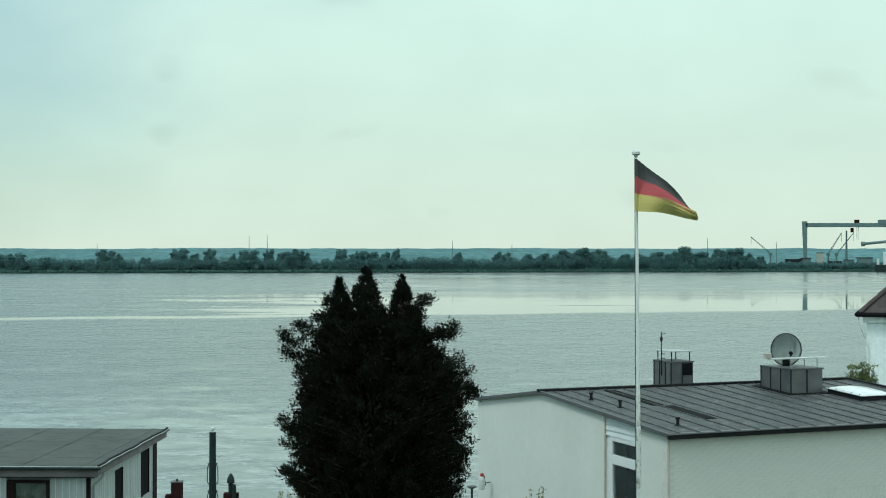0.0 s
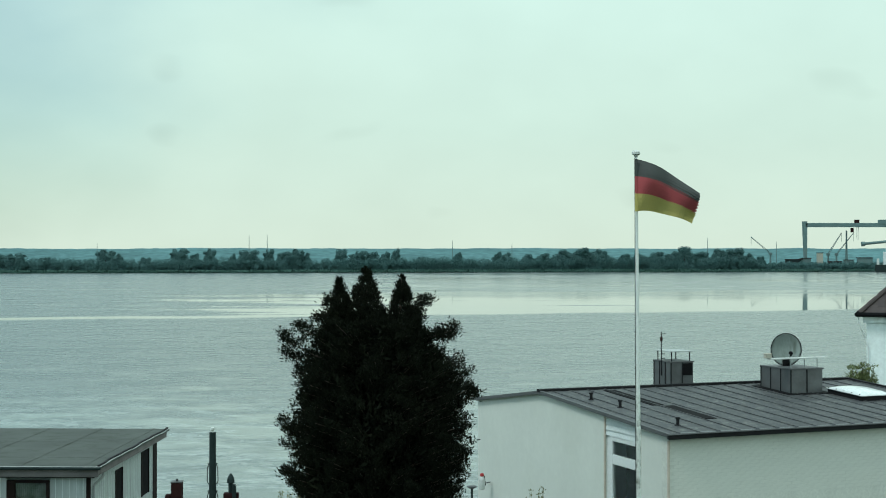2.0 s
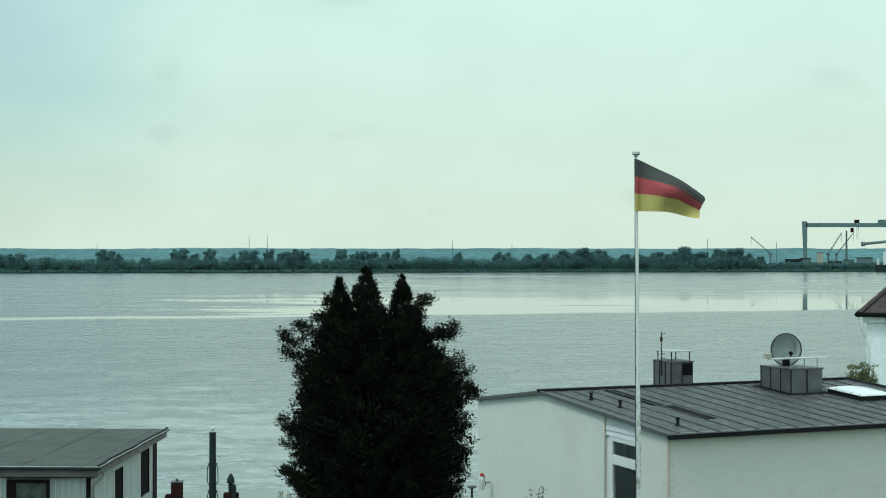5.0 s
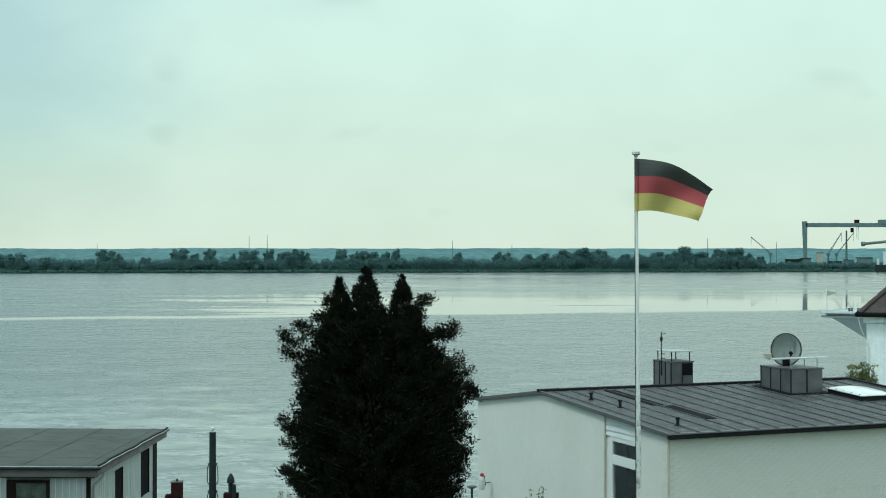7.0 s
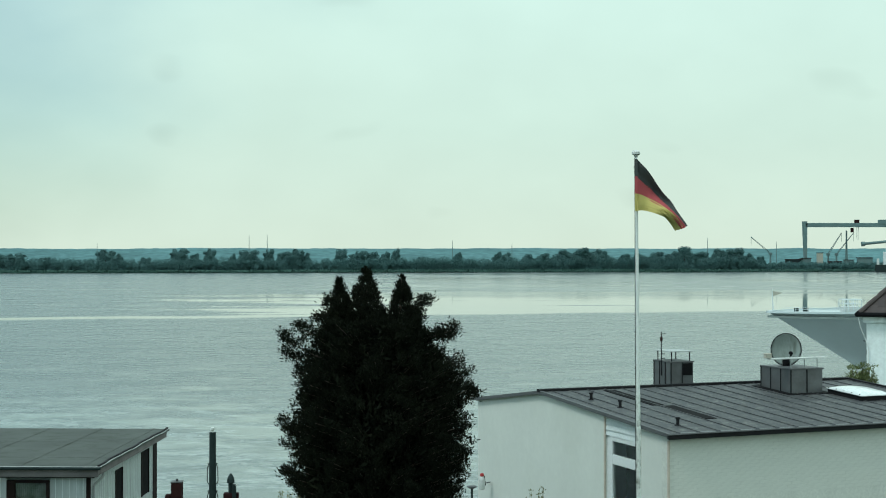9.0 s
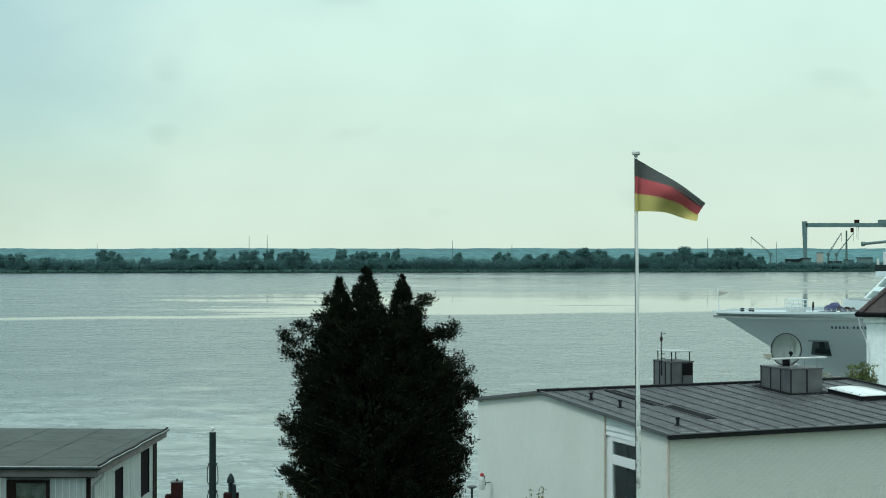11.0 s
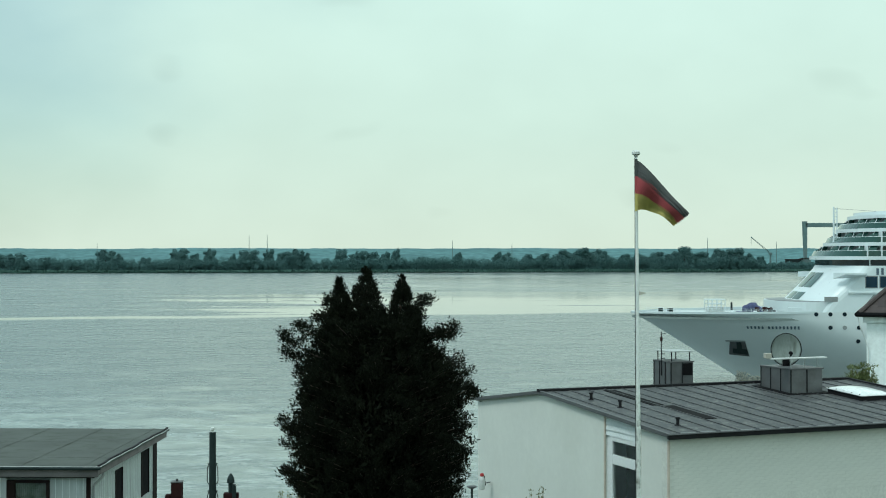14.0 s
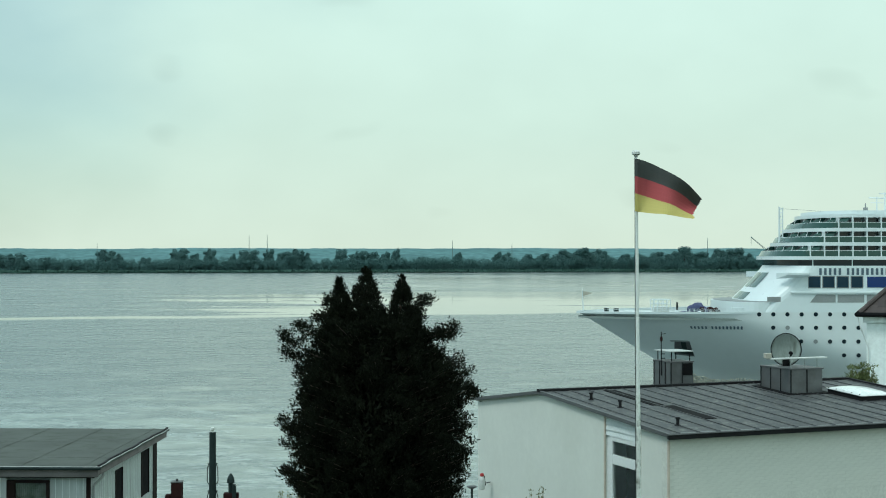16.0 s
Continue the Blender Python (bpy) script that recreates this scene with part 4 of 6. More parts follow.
        tube(bm, (x - w, y, 14.6 + h * 0.6), (x + w, y, 14.6 + h * 0.6), 0.4 * h, 0.4 * h, 10)
        part("mooring_winch", bm, (M_DECKHOUSE, M_RUST, M_TARP, M_RECESS, M_STEEL_DK)[k % 5], ship)
    return ship


SHIP = build_ship()


# ---- the white bungalow: own space x along the ridge, y away from the eave wall, z as in the world ----
RIDGE_Y, BACK_Y, LONG = 6.20, 10.42, 9.48
EAVE_Z, RIDGE_Z, BACK_Z = 23.22, 23.58, 23.01


def roof_z(y):
    if y <= RIDGE_Y:
        return EAVE_Z + (RIDGE_Z - EAVE_Z) * y / RIDGE_Y
    return RIDGE_Z + (BACK_Z - RIDGE_Z) * (y - RIDGE_Y) / (BACK_Y - RIDGE_Y)


def sloped(bm, x0, x1, y0, y1, under, over):
    """A piece lying on the roof slope between two heights above it."""
    return slab(bm, ((x0, y0), (x1, y0), (x1, y1), (x0, y1)), lambda x, y: roof_z(y) + under, lambda x, y: roof_z(y) + over)


def wall_piece(bm, x0, x1, y0, y1, z0, drop=0.058):
    cuts = [y0] + [c for c in (RIDGE_Y,) if y0 < c < y1] + [y1]
    for a, b in zip(cuts, cuts[1:]):
        slab(bm, ((x0, a), (x1, a), (x1, b), (x0, b)), z0, lambda x, y: roof_z(y) - drop)
    return bm


def build_bungalow():
    h = thing("bungalow", "white rendered bungalow with a low grey metal roof", "house", pose(4.78, 30, 0, 0, 0, 21.9))
    base = 16.5
    # gable: rendered wall, recessed window bay, corner pier
    part("wall", wall_piece(bmesh.new(), 0.08, 0.38, 2.91, BACK_Y - 0.06, base), M_RENDER, h, "smooth white rendered gable wall")
    part("wall", wall_piece(bmesh.new(), 0.08, 0.36, 0.36, 1.27, base), M_RENDER, h)
    part("wall", wall_piece(bmesh.new(), 0.36, LONG - 0.1, BACK_Y - 0.36, BACK_Y - 0.06, base), M_RENDER, h)
    part("wall", wall_piece(bmesh.new(), LONG - 0.4, LONG - 0.1, 0.36, BACK_Y - 0.4, base), M_RENDER, h)
    part("wall_base", box(bmesh.new(), 0.12, 0.40, 1.27, 2.91, base, 20.6), M_RENDER, h)
    joint = bmesh.new()
    box(joint, 0.068, 0.10, 2.90, 2.945, base, roof_z(2.91) - 0.1)
    part("corner_joint", joint, M_TAN, h, "brownish sealed joint at the wall's corner")
    part("corner_joint", box(bmesh.new(), 0.068, 0.10, 1.235, 1.28, base, roof_z(1.2) - 0.1), M_TAN, h)
    part("corner_joint", box(bmesh.new(), 0.05, 0.09, 0.03, 0.075, base, EAVE_Z - 0.16), M_TAN, h)
    # eave wall backing; its courses of painted brick are laid on below
    part("wall", box(bmesh.new(), 0.08, LONG - 0.1, 0.072, 0.36, base, EAVE_Z - 0.02), M_MORTAR, h, "long wall of pale painted brick")
    # lapped boards over the window
    for k in range(5):
        z = 22.86 + 0.13 * k
        bm = bmesh.new()
        slab(bm, ((0.125, 1.28), (0.185, 1.28), (0.185, 2.90), (0.125, 2.90)), z, z + 0.135)
        for v in bm.verts:
            if v.co.z < z + 0.01 and v.co.x < 0.14:
                v.co.x -= 0.035
            v.co.z = min(v.co.z, roof_z(v.co.y) - 0.06)
        part("board", bm, M_PALE_BOARD, h)
    # window
    win = new("window_1")
    win.parent = h
    tagged(win, "white framed window with a top light")
    for y0, y1, z0, z1 in ((2.59, 2.72, 20.6, 22.86), (1.30, 1.40, 20.6, 22.86), (1.40, 2.59, 22.75, 22.86), (1.40, 2.59, 22.22, 22.44), (1.40, 2.59, 20.6, 20.72)):
        part("window_frame", box(bmesh.new(), 0.10, 0.19, y0, y1, z0, z1, 0.012), M_FRAME, win)
    part("window_frame", box(bmesh.new(), 0.135, 0.20, 2.72, 2.91, 20.6, 22.86, 0.012), M_FRAME, win)
    for z0, z1 in ((22.44, 22.75), (20.72, 22.22)):
        part("pane", box(bmesh.new(), 0.145, 0.156, 1.40, 2.59, z0, z1), M_PANE, win)
    # near-black sheet behind the panes; the room's darkness is put into its colour
    part("room_back", box(bmesh.new(), 0.7, 0.75, 1.2, 3.0, 20.2, 23.0), M_DARK, win)
    bm = bmesh.new()
    for k in range(8):
        tube(bm, (0.36, 1.42 + 0.035 * k, 20.7), (0.36, 1.42 + 0.035 * k, 22.2), 0.02, 0.02, 6)
    part("curtain", bm, M_CURTAIN, win)
    # roof slopes
    part("roof", sloped(bmesh.new(), 0.036, LONG, -0.10, RIDGE_Y, -0.055, 0.0), M_ROOF, h, "weathered grey standing seam metal roof")
    part("roof", sloped(bmesh.new(), 0.036, LONG, RIDGE_Y, BACK_Y - 0.04, -0.055, 0.0), M_ROOF, h)
    bm = bmesh.new()
    sloped(bm, 0, 0.020, -0.06, RIDGE_Y - 0.05, 0.0, 0.022)
    me = bpy.data.meshes.new("seam")
    bm.to_mesh(me)
    bm.free()
    me.materials.append(M_ROOF)
    x = 0.28
    while x < LONG - 0.1:
        shared("seam", me, h, pose(x, 0, 0))
        bm = bmesh.new()
        sloped(bm, x - 0.02, x + 0.40, -0.10, 0.03, 0.002, 0.012)
        part("seam_fold", bm, M_ZINC, h)
        x += 0.505
    # verge boards, ridge cap, gutter edge
    bm = bmesh.new()
    sloped(bm, -0.045, 0.034, -0.10, RIDGE_Y, -0.062, 0.022)
    part("verge_board", bm, M_FASCIA_L, h)
    bm = bmesh.new()
    sloped(bm, -0.045, 0.034, RIDGE_Y, BACK_Y - 0.04, -0.062, 0.022)
    part("verge_board", bm, M_FASCIA_L, h)
    bm = bmesh.new()
    sloped(bm, LONG, LONG + 0.08, -0.10, RIDGE_Y, -0.16, 0.05)
    part("verge_board", bm, M_FASCIA, h)
    bm = bmesh.new()
    slab(bm, ((-0.05, RIDGE_Y - 0.09), (LONG + 0.08, RIDGE_Y - 0.09), (LONG + 0.08, RIDGE_Y + 0.09), (-0.05, RIDGE_Y + 0.09)), RIDGE_Z - 0.02, RIDGE_Z + 0.055)
    part("ridge_cap", bm, M_FASCIA, h)
    bm = bmesh.new()
    box(bm, -0.06, LONG + 0.08, -0.19, -0.102, EAVE_Z - 0.105, EAVE_Z + 0.012, 0.018)
    part("gutter", bm, M_FASCIA, h, "dark gutter along the eave")
    bm = bmesh.new()
    tube(bm, (-0.1, -0.20, EAVE_Z + 0.004), (LONG, -0.20, EAVE_Z + 0.004), 0.014, 0.014, 6)
    part("gutter_bead", bm, M_FASCIA_L, h)
    # dark repair strips
    for x0, x1, y0, y1 in ((1.80, 2.16, 1.42, 3.3), (1.66, 1.98, 3.45, 5.9)):
        part("roof_patch", sloped(bmesh.new(), x0, x1, y0, y1, 0.002, 0.016), M_PATCH, h)
    for x0, y0 in ((0.62, 4.61), (0.74, 3.37), (0.79, 0.86)):
        bm = bmesh.new()
        z = roof_z(y0)
        tube(bm, (x0, y0, z - 0.03), (x0, y0, z + 0.17), 0.036, 0.036, 10)
        tube(bm, (x0, y0, z + 0.14), (x0, y0, z + 0.185), 0.052, 0.052, 10)
        tube(bm, (x0, y0, z + 0.0), (x0, y0, z + 0.02), 0.08, 0.06, 10)
        part("vent_pipe", bm, M_FASCIA, h)

    def clad_stack(x0, x1, y0, y1, z0, z1, name_):
        body = part(name_, box(bmesh.new(), x0, x1, y0, y1, z0, z1 - 0.03, 0.01), M_ZINC, h, "metal-clad chimney stack on the roof")
        part("capping", box(bmesh.new(), x0 - 0.025, x1 + 0.025, y0 - 0.025, y1 + 0.025, z1 - 0.035, z1, 0.008), M_FASCIA_L, body)
        n = 3
        for k in range(n + 1):
            yy = y0 + (y1 - y0) * k / n
            part("cladding_seam", box(bmesh.new(), x0 - 0.018, x0 + 0.01, yy - 0.012, yy + 0.012, z0, z1 - 0.035), M_FASCIA, body)
        for k in range(1, 2):
            xx = x0 + (x1 - x0) * k / 2
            part("cladding_seam", box(bmesh.new(), xx - 0.012, xx + 0.012, y0 - 0.018, y0 + 0.01, z0, z1 - 0.035), M_FASCIA, body)
        return body

    stack = clad_stack(6.20, 7.18, 4.20, 5.52, 23.3, 24.12, "chimney")
    part("flashing", sloped(bmesh.new(), 6.02, 7.34, 4.02, 5.70, 0.002, 0.02), M_PATCH, stack)
    # cover slab on four legs over the flue
    for xx, yy in ((6.28, 4.32), (6.7, 4.32), (7.1, 4.32)):
        part("leg", tube(bmesh.new(), (xx, yy, 24.1), (xx, yy, 24.36), 0.014, 0.014, 6), M_GUTTER, stack)
    bm = bmesh.new()
    box(bm, 5.62, 7.36, 4.24, 4.44, 24.36, 24.39, 0.006)
    part("cover_slab", bm, M_PLASTIC, stack)
    part("bracket_box", box(bmesh.new(), 5.50, 5.66, 4.27, 4.41, 24.394, 24.52, 0.01), M_SHED, stack)
    back = clad_stack(4.33, 5.02, 7.0, 7.9, 23.2, 24.16, "chimney")
    part("dark_opening", box(bmesh.new(), 4.70, 4.99, 6.975, 7.0, 23.78, 24.10), M_DARK, back)
    for xx, yy in ((4.39, 7.08), (4.96, 7.08), (4.39, 7.8), (4.96, 7.8)):
        part("leg", tube(bmesh.new(), (xx, yy, 24.14), (xx, yy, 24.41), 0.018, 0.018, 6), M_FASCIA, back)
    part("cover_slab", box(bmesh.new(), 4.31, 5.05, 7.02, 7.86, 24.41, 24.435, 0.005), M_SLAB, back, "pale thin cover slab")
    bm = bmesh.new()
    tube(bm, (4.29, 7.45, 23.75), (4.29, 7.45, 24.95), 0.018, 0.013, 6)
    for z in (24.22, 24.34):
        tube(bm, (4.29, 7.45, z), (4.40, 7.45, z), 0.012, 0.012, 6)
    tube(bm, (4.29, 7.45, 24.88), (4.40, 7.40, 24.90), 0.010, 0.010, 6)
    part("aerial_stub", bm, M_FASCIA, back)
    bm = bmesh.new()
    turned(bm, ((0.012, -0.08), (0.035, -0.06), (0.04, 0.0), (0.03, 0.05), (0.012, 0.06)), 8, Matrix.Translation((4.29, 7.45, 24.76)))
    part("aerial_head", bm, M_RUST, back)
    # domed roof light
    curb = part("skylight", slab(bmesh.new(), ((7.28, 2.75), (8.22, 2.75), (8.22, 4.12), (7.28, 4.12)), lambda x, y: roof_z(y) - 0.01, lambda x, y: roof_z(y) + 0.13), M_FASCIA, h, "white domed acrylic roof light on a dark curb")
    bm = bmesh.new()
    n = 10
    grid = [[None] * (n + 1) for _ in range(n + 1)]
    for i in range(n + 1):
        for j in range(n + 1):
            u, v = i / n, j / n
            px, py = 7.24 + 1.02 * u, 2.71 + 1.45 * v
            rise = 0.10 * (math.sin(math.pi * u) * math.sin(math.pi * v)) ** 0.55 if 0 < i < n and 0 < j < n else 0.0
            grid[i][j] = bm.verts.new((px, py, roof_z(py) + 0.14 + rise))
    for i in range(n):
        for j in range(n):
            bm.faces.new((grid[i][j], grid[i + 1][j], grid[i + 1][j + 1], grid[i][j + 1]))
    r = bmesh.ops.extrude_face_region(bm, geom=bm.faces[:])
    for v in r["geom"]:
        if isinstance(v, bmesh.types.BMVert):
            v.co.z -= 0.02
    bmesh.ops.recalc_face_normals(bm, faces=bm.faces[:])
    part("dome", bm, M_DOME, curb, smooth=True)
    for k in range(5):
        for xx in (7.265, 8.235):
            yy = 2.82 + 0.31 * k
            part("screw_cap", tube(bmesh.new(), (xx, yy, roof_z(yy) + 0.13), (xx, yy, roof_z(yy) + 0.165), 0.014, 0.014, 6), M_FASCIA, curb)
    return h


BUNGALOW = build_bungalow()


def build_dish():
    d = thing("satellite_dish", "weathered round satellite dish above a clad chimney", "satellite dish", pose(9.07, 37.25, 24.55))
    bm = bmesh.new()
    n, seg = 8, 32
    rings = []
    for k in range(n + 1):
        r = 0.40 * k / n
        rings.append([bm.verts.new((r * math.cos(a * math.tau / seg), 0.10 * (r / 0.40) ** 2 * -1, 1.06 * r * math.sin(a * math.tau / seg))) for a in range(seg)] if k else [bm.verts.new((0, 0, 0))])
    for a in range(seg):
        bm.faces.new((rings[0][0], rings[1][a], rings[1][(a + 1) % seg]))
    for lo, hi in zip(rings[1:], rings[2:]):
        for a in range(seg):
            bm.faces.new((lo[a], hi[a], hi[(a + 1) % seg], lo[(a + 1) % seg]))
    r = bmesh.ops.extrude_face_region(bm, geom=bm.faces[:])
    for v in r["geom"]:
        if isinstance(v, bmesh.types.BMVert):
            v.co.y += 0.012
    bmesh.ops.recalc_face_normals(bm, faces=bm.faces[:])
    part("reflector", bm, M_DISH, d, smooth=True)
    bm = bmesh.new()
    pts = [Vector((0.403 * math.cos(a * math.tau / 40), -0.10, 0.427 * math.sin(a * math.tau / 40))) for a in range(41)]
    for p, q in zip(pts, pts[1:]):
        tube(bm, p, q, 0.012, 0.012, 6, False)
    part("rim", bm, M_FASCIA, d)
    part("feed_arm", tube(bmesh.new(), (0.02, -0.1, -0.40), (0.03, -0.52, -0.08), 0.014, 0.014, 6), M_FASCIA, d)
    bm = bmesh.new()
    tube(bm, (0.03, -0.42, -0.07), (0.03, -0.58, -0.07), 0.045, 0.035, 10)
    tube(bm, (0.03, -0.50, -0.14), (0.03, -0.50, -0.02), 0.02, 0.02, 8)
    part("feed_head", bm, M_DARK, d)
    bm = bmesh.new()
    tube(bm, (0, 0.05, -0.55), (0, 0.05, 0.12), 0.028, 0.028, 8)
    tube(bm, (0, 0.05, 0.0), (0, 0.0, 0.0), 0.05, 0.05, 8)
    part("mast", bm, M_FASCIA, d)
    part("mount", box(bmesh.new(), -0.09, 0.09, -0.14, -0.04, -0.42, -0.26, 0.02), M_DARK, d)


build_dish()


# ---- neighbouring house with a hipped tile roof ----
def build_neighbour():
    h = thing("white_house", "bright white house with a dark red hipped tile roof", "house", pose(13.56, 45, 0.17, 0, 0, -20))
    part("wall", box(bmesh.new(), 0, 9, 0, 8, 14.0, 24.71), M_HOUSE_W, h)
    part("cornice", box(bmesh.new(), -0.10, 9.1, -0.10, 8.1, 24.72, 24.90, 0.02), M_HOUSE_W, h)
    part("soffit", box(bmesh.new(), -0.2, 9.2, -0.2, 8.2, 24.90, 24.96), M_FRAME, h)
    bm = bmesh.new()
    a, zt = 0.22, 28.9
    lo = [bm.verts.new(p) for p in ((-a, -a, 25.0), (9 + a, -a, 25.0), (9 + a, 8 + a, 25.0), (-a, 8 + a, 25.0))]
    top = [bm.verts.new(p) for p in ((4.0, 4, zt), (5.0, 4, zt))]
    bm.faces.new((lo[0], lo[1], top[1], top[0]))
    bm.faces.new((lo[1], lo[2], top[1]))
    bm.faces.new((lo[2], lo[3], top[0], top[1]))
    bm.faces.new((lo[3], lo[0], top[0]))
    bm.faces.new(lo[::-1])
    roof = part("roof", bm, M_TILE, h, "dark red-brown clay tile roof")
    gut = bmesh.new()
    for p, q in (((-0.28, -0.28, 24.99), (9.28, -0.28, 24.99)), ((-0.28, -0.28, 24.99), (-0.28, 8.28, 24.99))):
        tube(gut, p, q, 0.075, 0.075, 10)
    part("gutter", gut, M_DARK, h, "dark gutter round the eaves")
    bm = bmesh.new()
    pts = [Vector(p) for p in ((-0.25, -0.27, 24.95), (-0.18, -0.22, 24.6), (-0.03, -0.08, 24.2), (0.06, -0.06, 23.9), (0.06, -0.06, 14.1))]
    for p, q in zip(pts, pts[1:]):
        tube(bm, p, q, 0.016, 0.016, 8)
    part("downpipe", bm, M_FRAME, h)
    bm = bmesh.new()
    hip0, hip1 = Vector((-a, -a, 25.04)), Vector((4.0, 4, zt + 0.04))
    for k in range(14):
        p, q = hip0.lerp(hip1, k / 14), hip0.lerp(hip1, (k + 1.15) / 14)
        tube(bm, p, q, 0.085, 0.07, 8)
    part("hip_tile", bm, M_TILE, h)
    return h, roof


NEIGHBOUR, NEIGHBOUR_ROOF = build_neighbour()


# ---- flat-roofed hut ----
def build_hut():
    h = thing("garden_hut", "white clad hut with a flat grey felt roof", "hut", Matrix.Translation((-8, 32, 0)) @ pose(0, 0, 0, 0, 0, -1.7) @ Matrix.Translation((8, -32, 0)))
    x1, y0, y1, z = -8.13, 32.3, 38.85, 22.10
    part("wall", box(bmesh.new(), -15, -10.05, y0, y0 + 0.14, 16.9, z - 0.16), M_CLAD, h)
    part("wall", box(bmesh.new(), -9.05, x1, y0, y0 + 0.14, 16.9, z - 0.16), M_CLAD, h)
    part("wall", box(bmesh.new(), -10.05, -9.05, y0 + 0.02, y0 + 0.14, 16.9, 20.8), M_CLAD, h)
    part("wall", box(bmesh.new(), x1 - 0.14, x1, y0 + 0.14, y1, 16.9, z - 0.16), M_CLAD, h)
    part("wall", box(bmesh.new(), -15, x1 - 0.14, y1 - 0.14, y1, 16.9, z - 0.16), M_CLAD, h)
    # window with dark frame and net curtain
    w = new("window_2")
    w.parent = h
    tagged(w, "dark framed window with a net curtain")
    for xa, xb, za, zb in ((-10.05, -9.86, 20.8, 21.86), (-9.13, -9.05, 20.8, 21.86), (-9.86, -9.13, 21.80, 21.86)):
        part("window_frame", box(bmesh.new(), xa, xb, y0 - 0.03, y0 + 0.08, za, zb, 0.008), M_DARKWOOD, w)
    part("pane", box(bmesh.new(), -9.86, -9.13, y0 + 0.035, y0 + 0.042, 20.8, 21.80), M_PANE, w)
    bm = bmesh.new()
    for k in range(16):
        tube(bm, (-9.84 + 0.046 * k, y0 + 0.09, 20.8), (-9.84 + 0.046 * k, y0 + 0.09, 21.8), 0.022, 0.022, 6)
    part("curtain", bm, M_CURTAIN, w)
    # corner posts, side windows
    part("corner_post", box(bmesh.new(), x1 - 0.07, x1 + 0.015, y0 - 0.02, y0 + 0.07, 16.9, z - 0.17), M_DARKWOOD, h)
    part("corner_post", box(bmesh.new(), x1 - 0.05, x1 + 0.02, y1 - 0.40, y1 + 0.02, 16.9, z - 0.15), M_DARKWOOD, h)
    for ya, yb, za, zb in ((34.6, 35.15, 18.6, 21.75), (37.2, 37.9, 20.66, 21.84)):
        slot = part("side_window", box(bmesh.new(), x1 - 0.01, x1 + 0.012, ya, yb, za, zb), M_DARK, h)
        part("frame_strip", box(bmesh.new(), x1, x1 + 0.03, ya - 0.05, ya, za, zb), M_DARKWOOD, slot)
        part("frame_strip", box(bmesh.new(), x1, x1 + 0.03, yb, yb + 0.05, za, zb), M_DARKWOOD, slot)
    # cladding joints
    for k in range(44):
        x = -15 + 0.16 * k
        if -10.08 < x < -9.03 or x > x1 - 0.1:
            continue
        part("cladding_rib", box(bmesh.new(), x, x + 0.012, y0 - 0.008, y0, 16.9, z - 0.17), M_PALE_BOARD, h)
    for k in range(46):
        y = y0 + 0.12 + 0.16 * k
        if 34.52 < y < 35.22 or 37.12 < y < 37.98 or y > y1 - 0.42:
            continue
        part("cladding_rib", box(bmesh.new(), x1, x1 + 0.008, y, y + 0.012, 16.9, z - 0.17), M_PALE_BOARD, h)
    # roof: felt in lapped sheets, fascia, edge trim, gutter
    part("fascia", box(bmesh.new(), -15.2, -7.88, 32.10, 32.16, z - 0.13, z + 0.075), M_HUT_FASCIA, h)
    # dark-coloured strip that paints the shadow line below the fascia
    part("drip_batten", box(bmesh.new(), -15.2, -7.99, 32.165, 32.30, z - 0.16, z - 0.115), M_DARKWOOD, h)
    part("fascia", box(bmesh.new(), -7.94, -7.88, 32.16, 39.04, z - 0.10, z + 0.075), M_HUT_FASCIA, h)
    roof = part("roof", box(bmesh.new(), -15.2, -7.81, 32.04, 39.08, z + 0.075, z + 0.115), M_FELT, h, "grey bitumen felt roof in lapped sheets")
    for k in range(5):
        ya = 32.05 + 1.40 * k
        bm = bmesh.new()
        box(bm, -15.2, -7.83, ya, ya + 1.42, z + 0.116 + 0.003 * (k % 2), z + 0.122 + 0.003 * (k % 2))
        part("felt_sheet", bm, M_FELT, roof)
    for k in range(5):
        x = -14.1 + 1.45 * k
        part("felt_lap", box(bmesh.new(), x, x + 0.09, 32.05, 39.06, z + 0.126, z + 0.131), M_FELT, roof)
    bm = bmesh.new()
    pts = [(-7.81 + 0.016 * math.sin(1.9 * k) , 32.04 + 7.04 * k / 16, z + 0.115 + 0.018 * abs(math.sin(2.7 * k))) for k in range(17)]
    for p, q in zip(pts, pts[1:]):
        tube(bm, p, q, 0.013, 0.013, 8)
    part("edge_trim", bm, M_GUTTER, h, "bent pale metal edge trim")
    bm = bmesh.new()
    for p, q in zip(pts, pts[1:]):
        tube(bm, (p[0] - 0.05, p[1], p[2] + 0.018), (q[0] - 0.05, q[1], q[2] + 0.018), 0.026, 0.026, 8)
    part("felt_upturn", bm, M_FASCIA, h, "dark upturned felt edge")
    bm = bmesh.new()
    tube(bm, (-15.2, 32.0, z + 0.085), (-7.79, 32.0, z + 0.085), 0.042, 0.042, 10)
    part("gutter", bm, M_STEEL_DK, h)
    bm = bmesh.new()
    tube(bm, (-15.2, 31.985, z + 0.118), (-7.79, 31.985, z + 0.118), 0.012, 0.012, 6)
    part("gutter_bead", bm, M_GUTTER, h)
    bm = bmesh.new()
    pts = [Vector(p) for p in ((-7.92, 32.7, z + 0.02), (-7.92, 32.7, z - 0.20), (-8.09, 32.6, z - 0.38), (-8.09, 32.5, z - 0.42), (-8.09, 32.5, 17.2))]
    for p, q in zip(pts, pts[1:]):
        tube(bm, p, q, 0.03, 0.03, 8)
    part("downpipe", bm, M_GUTTER, h)


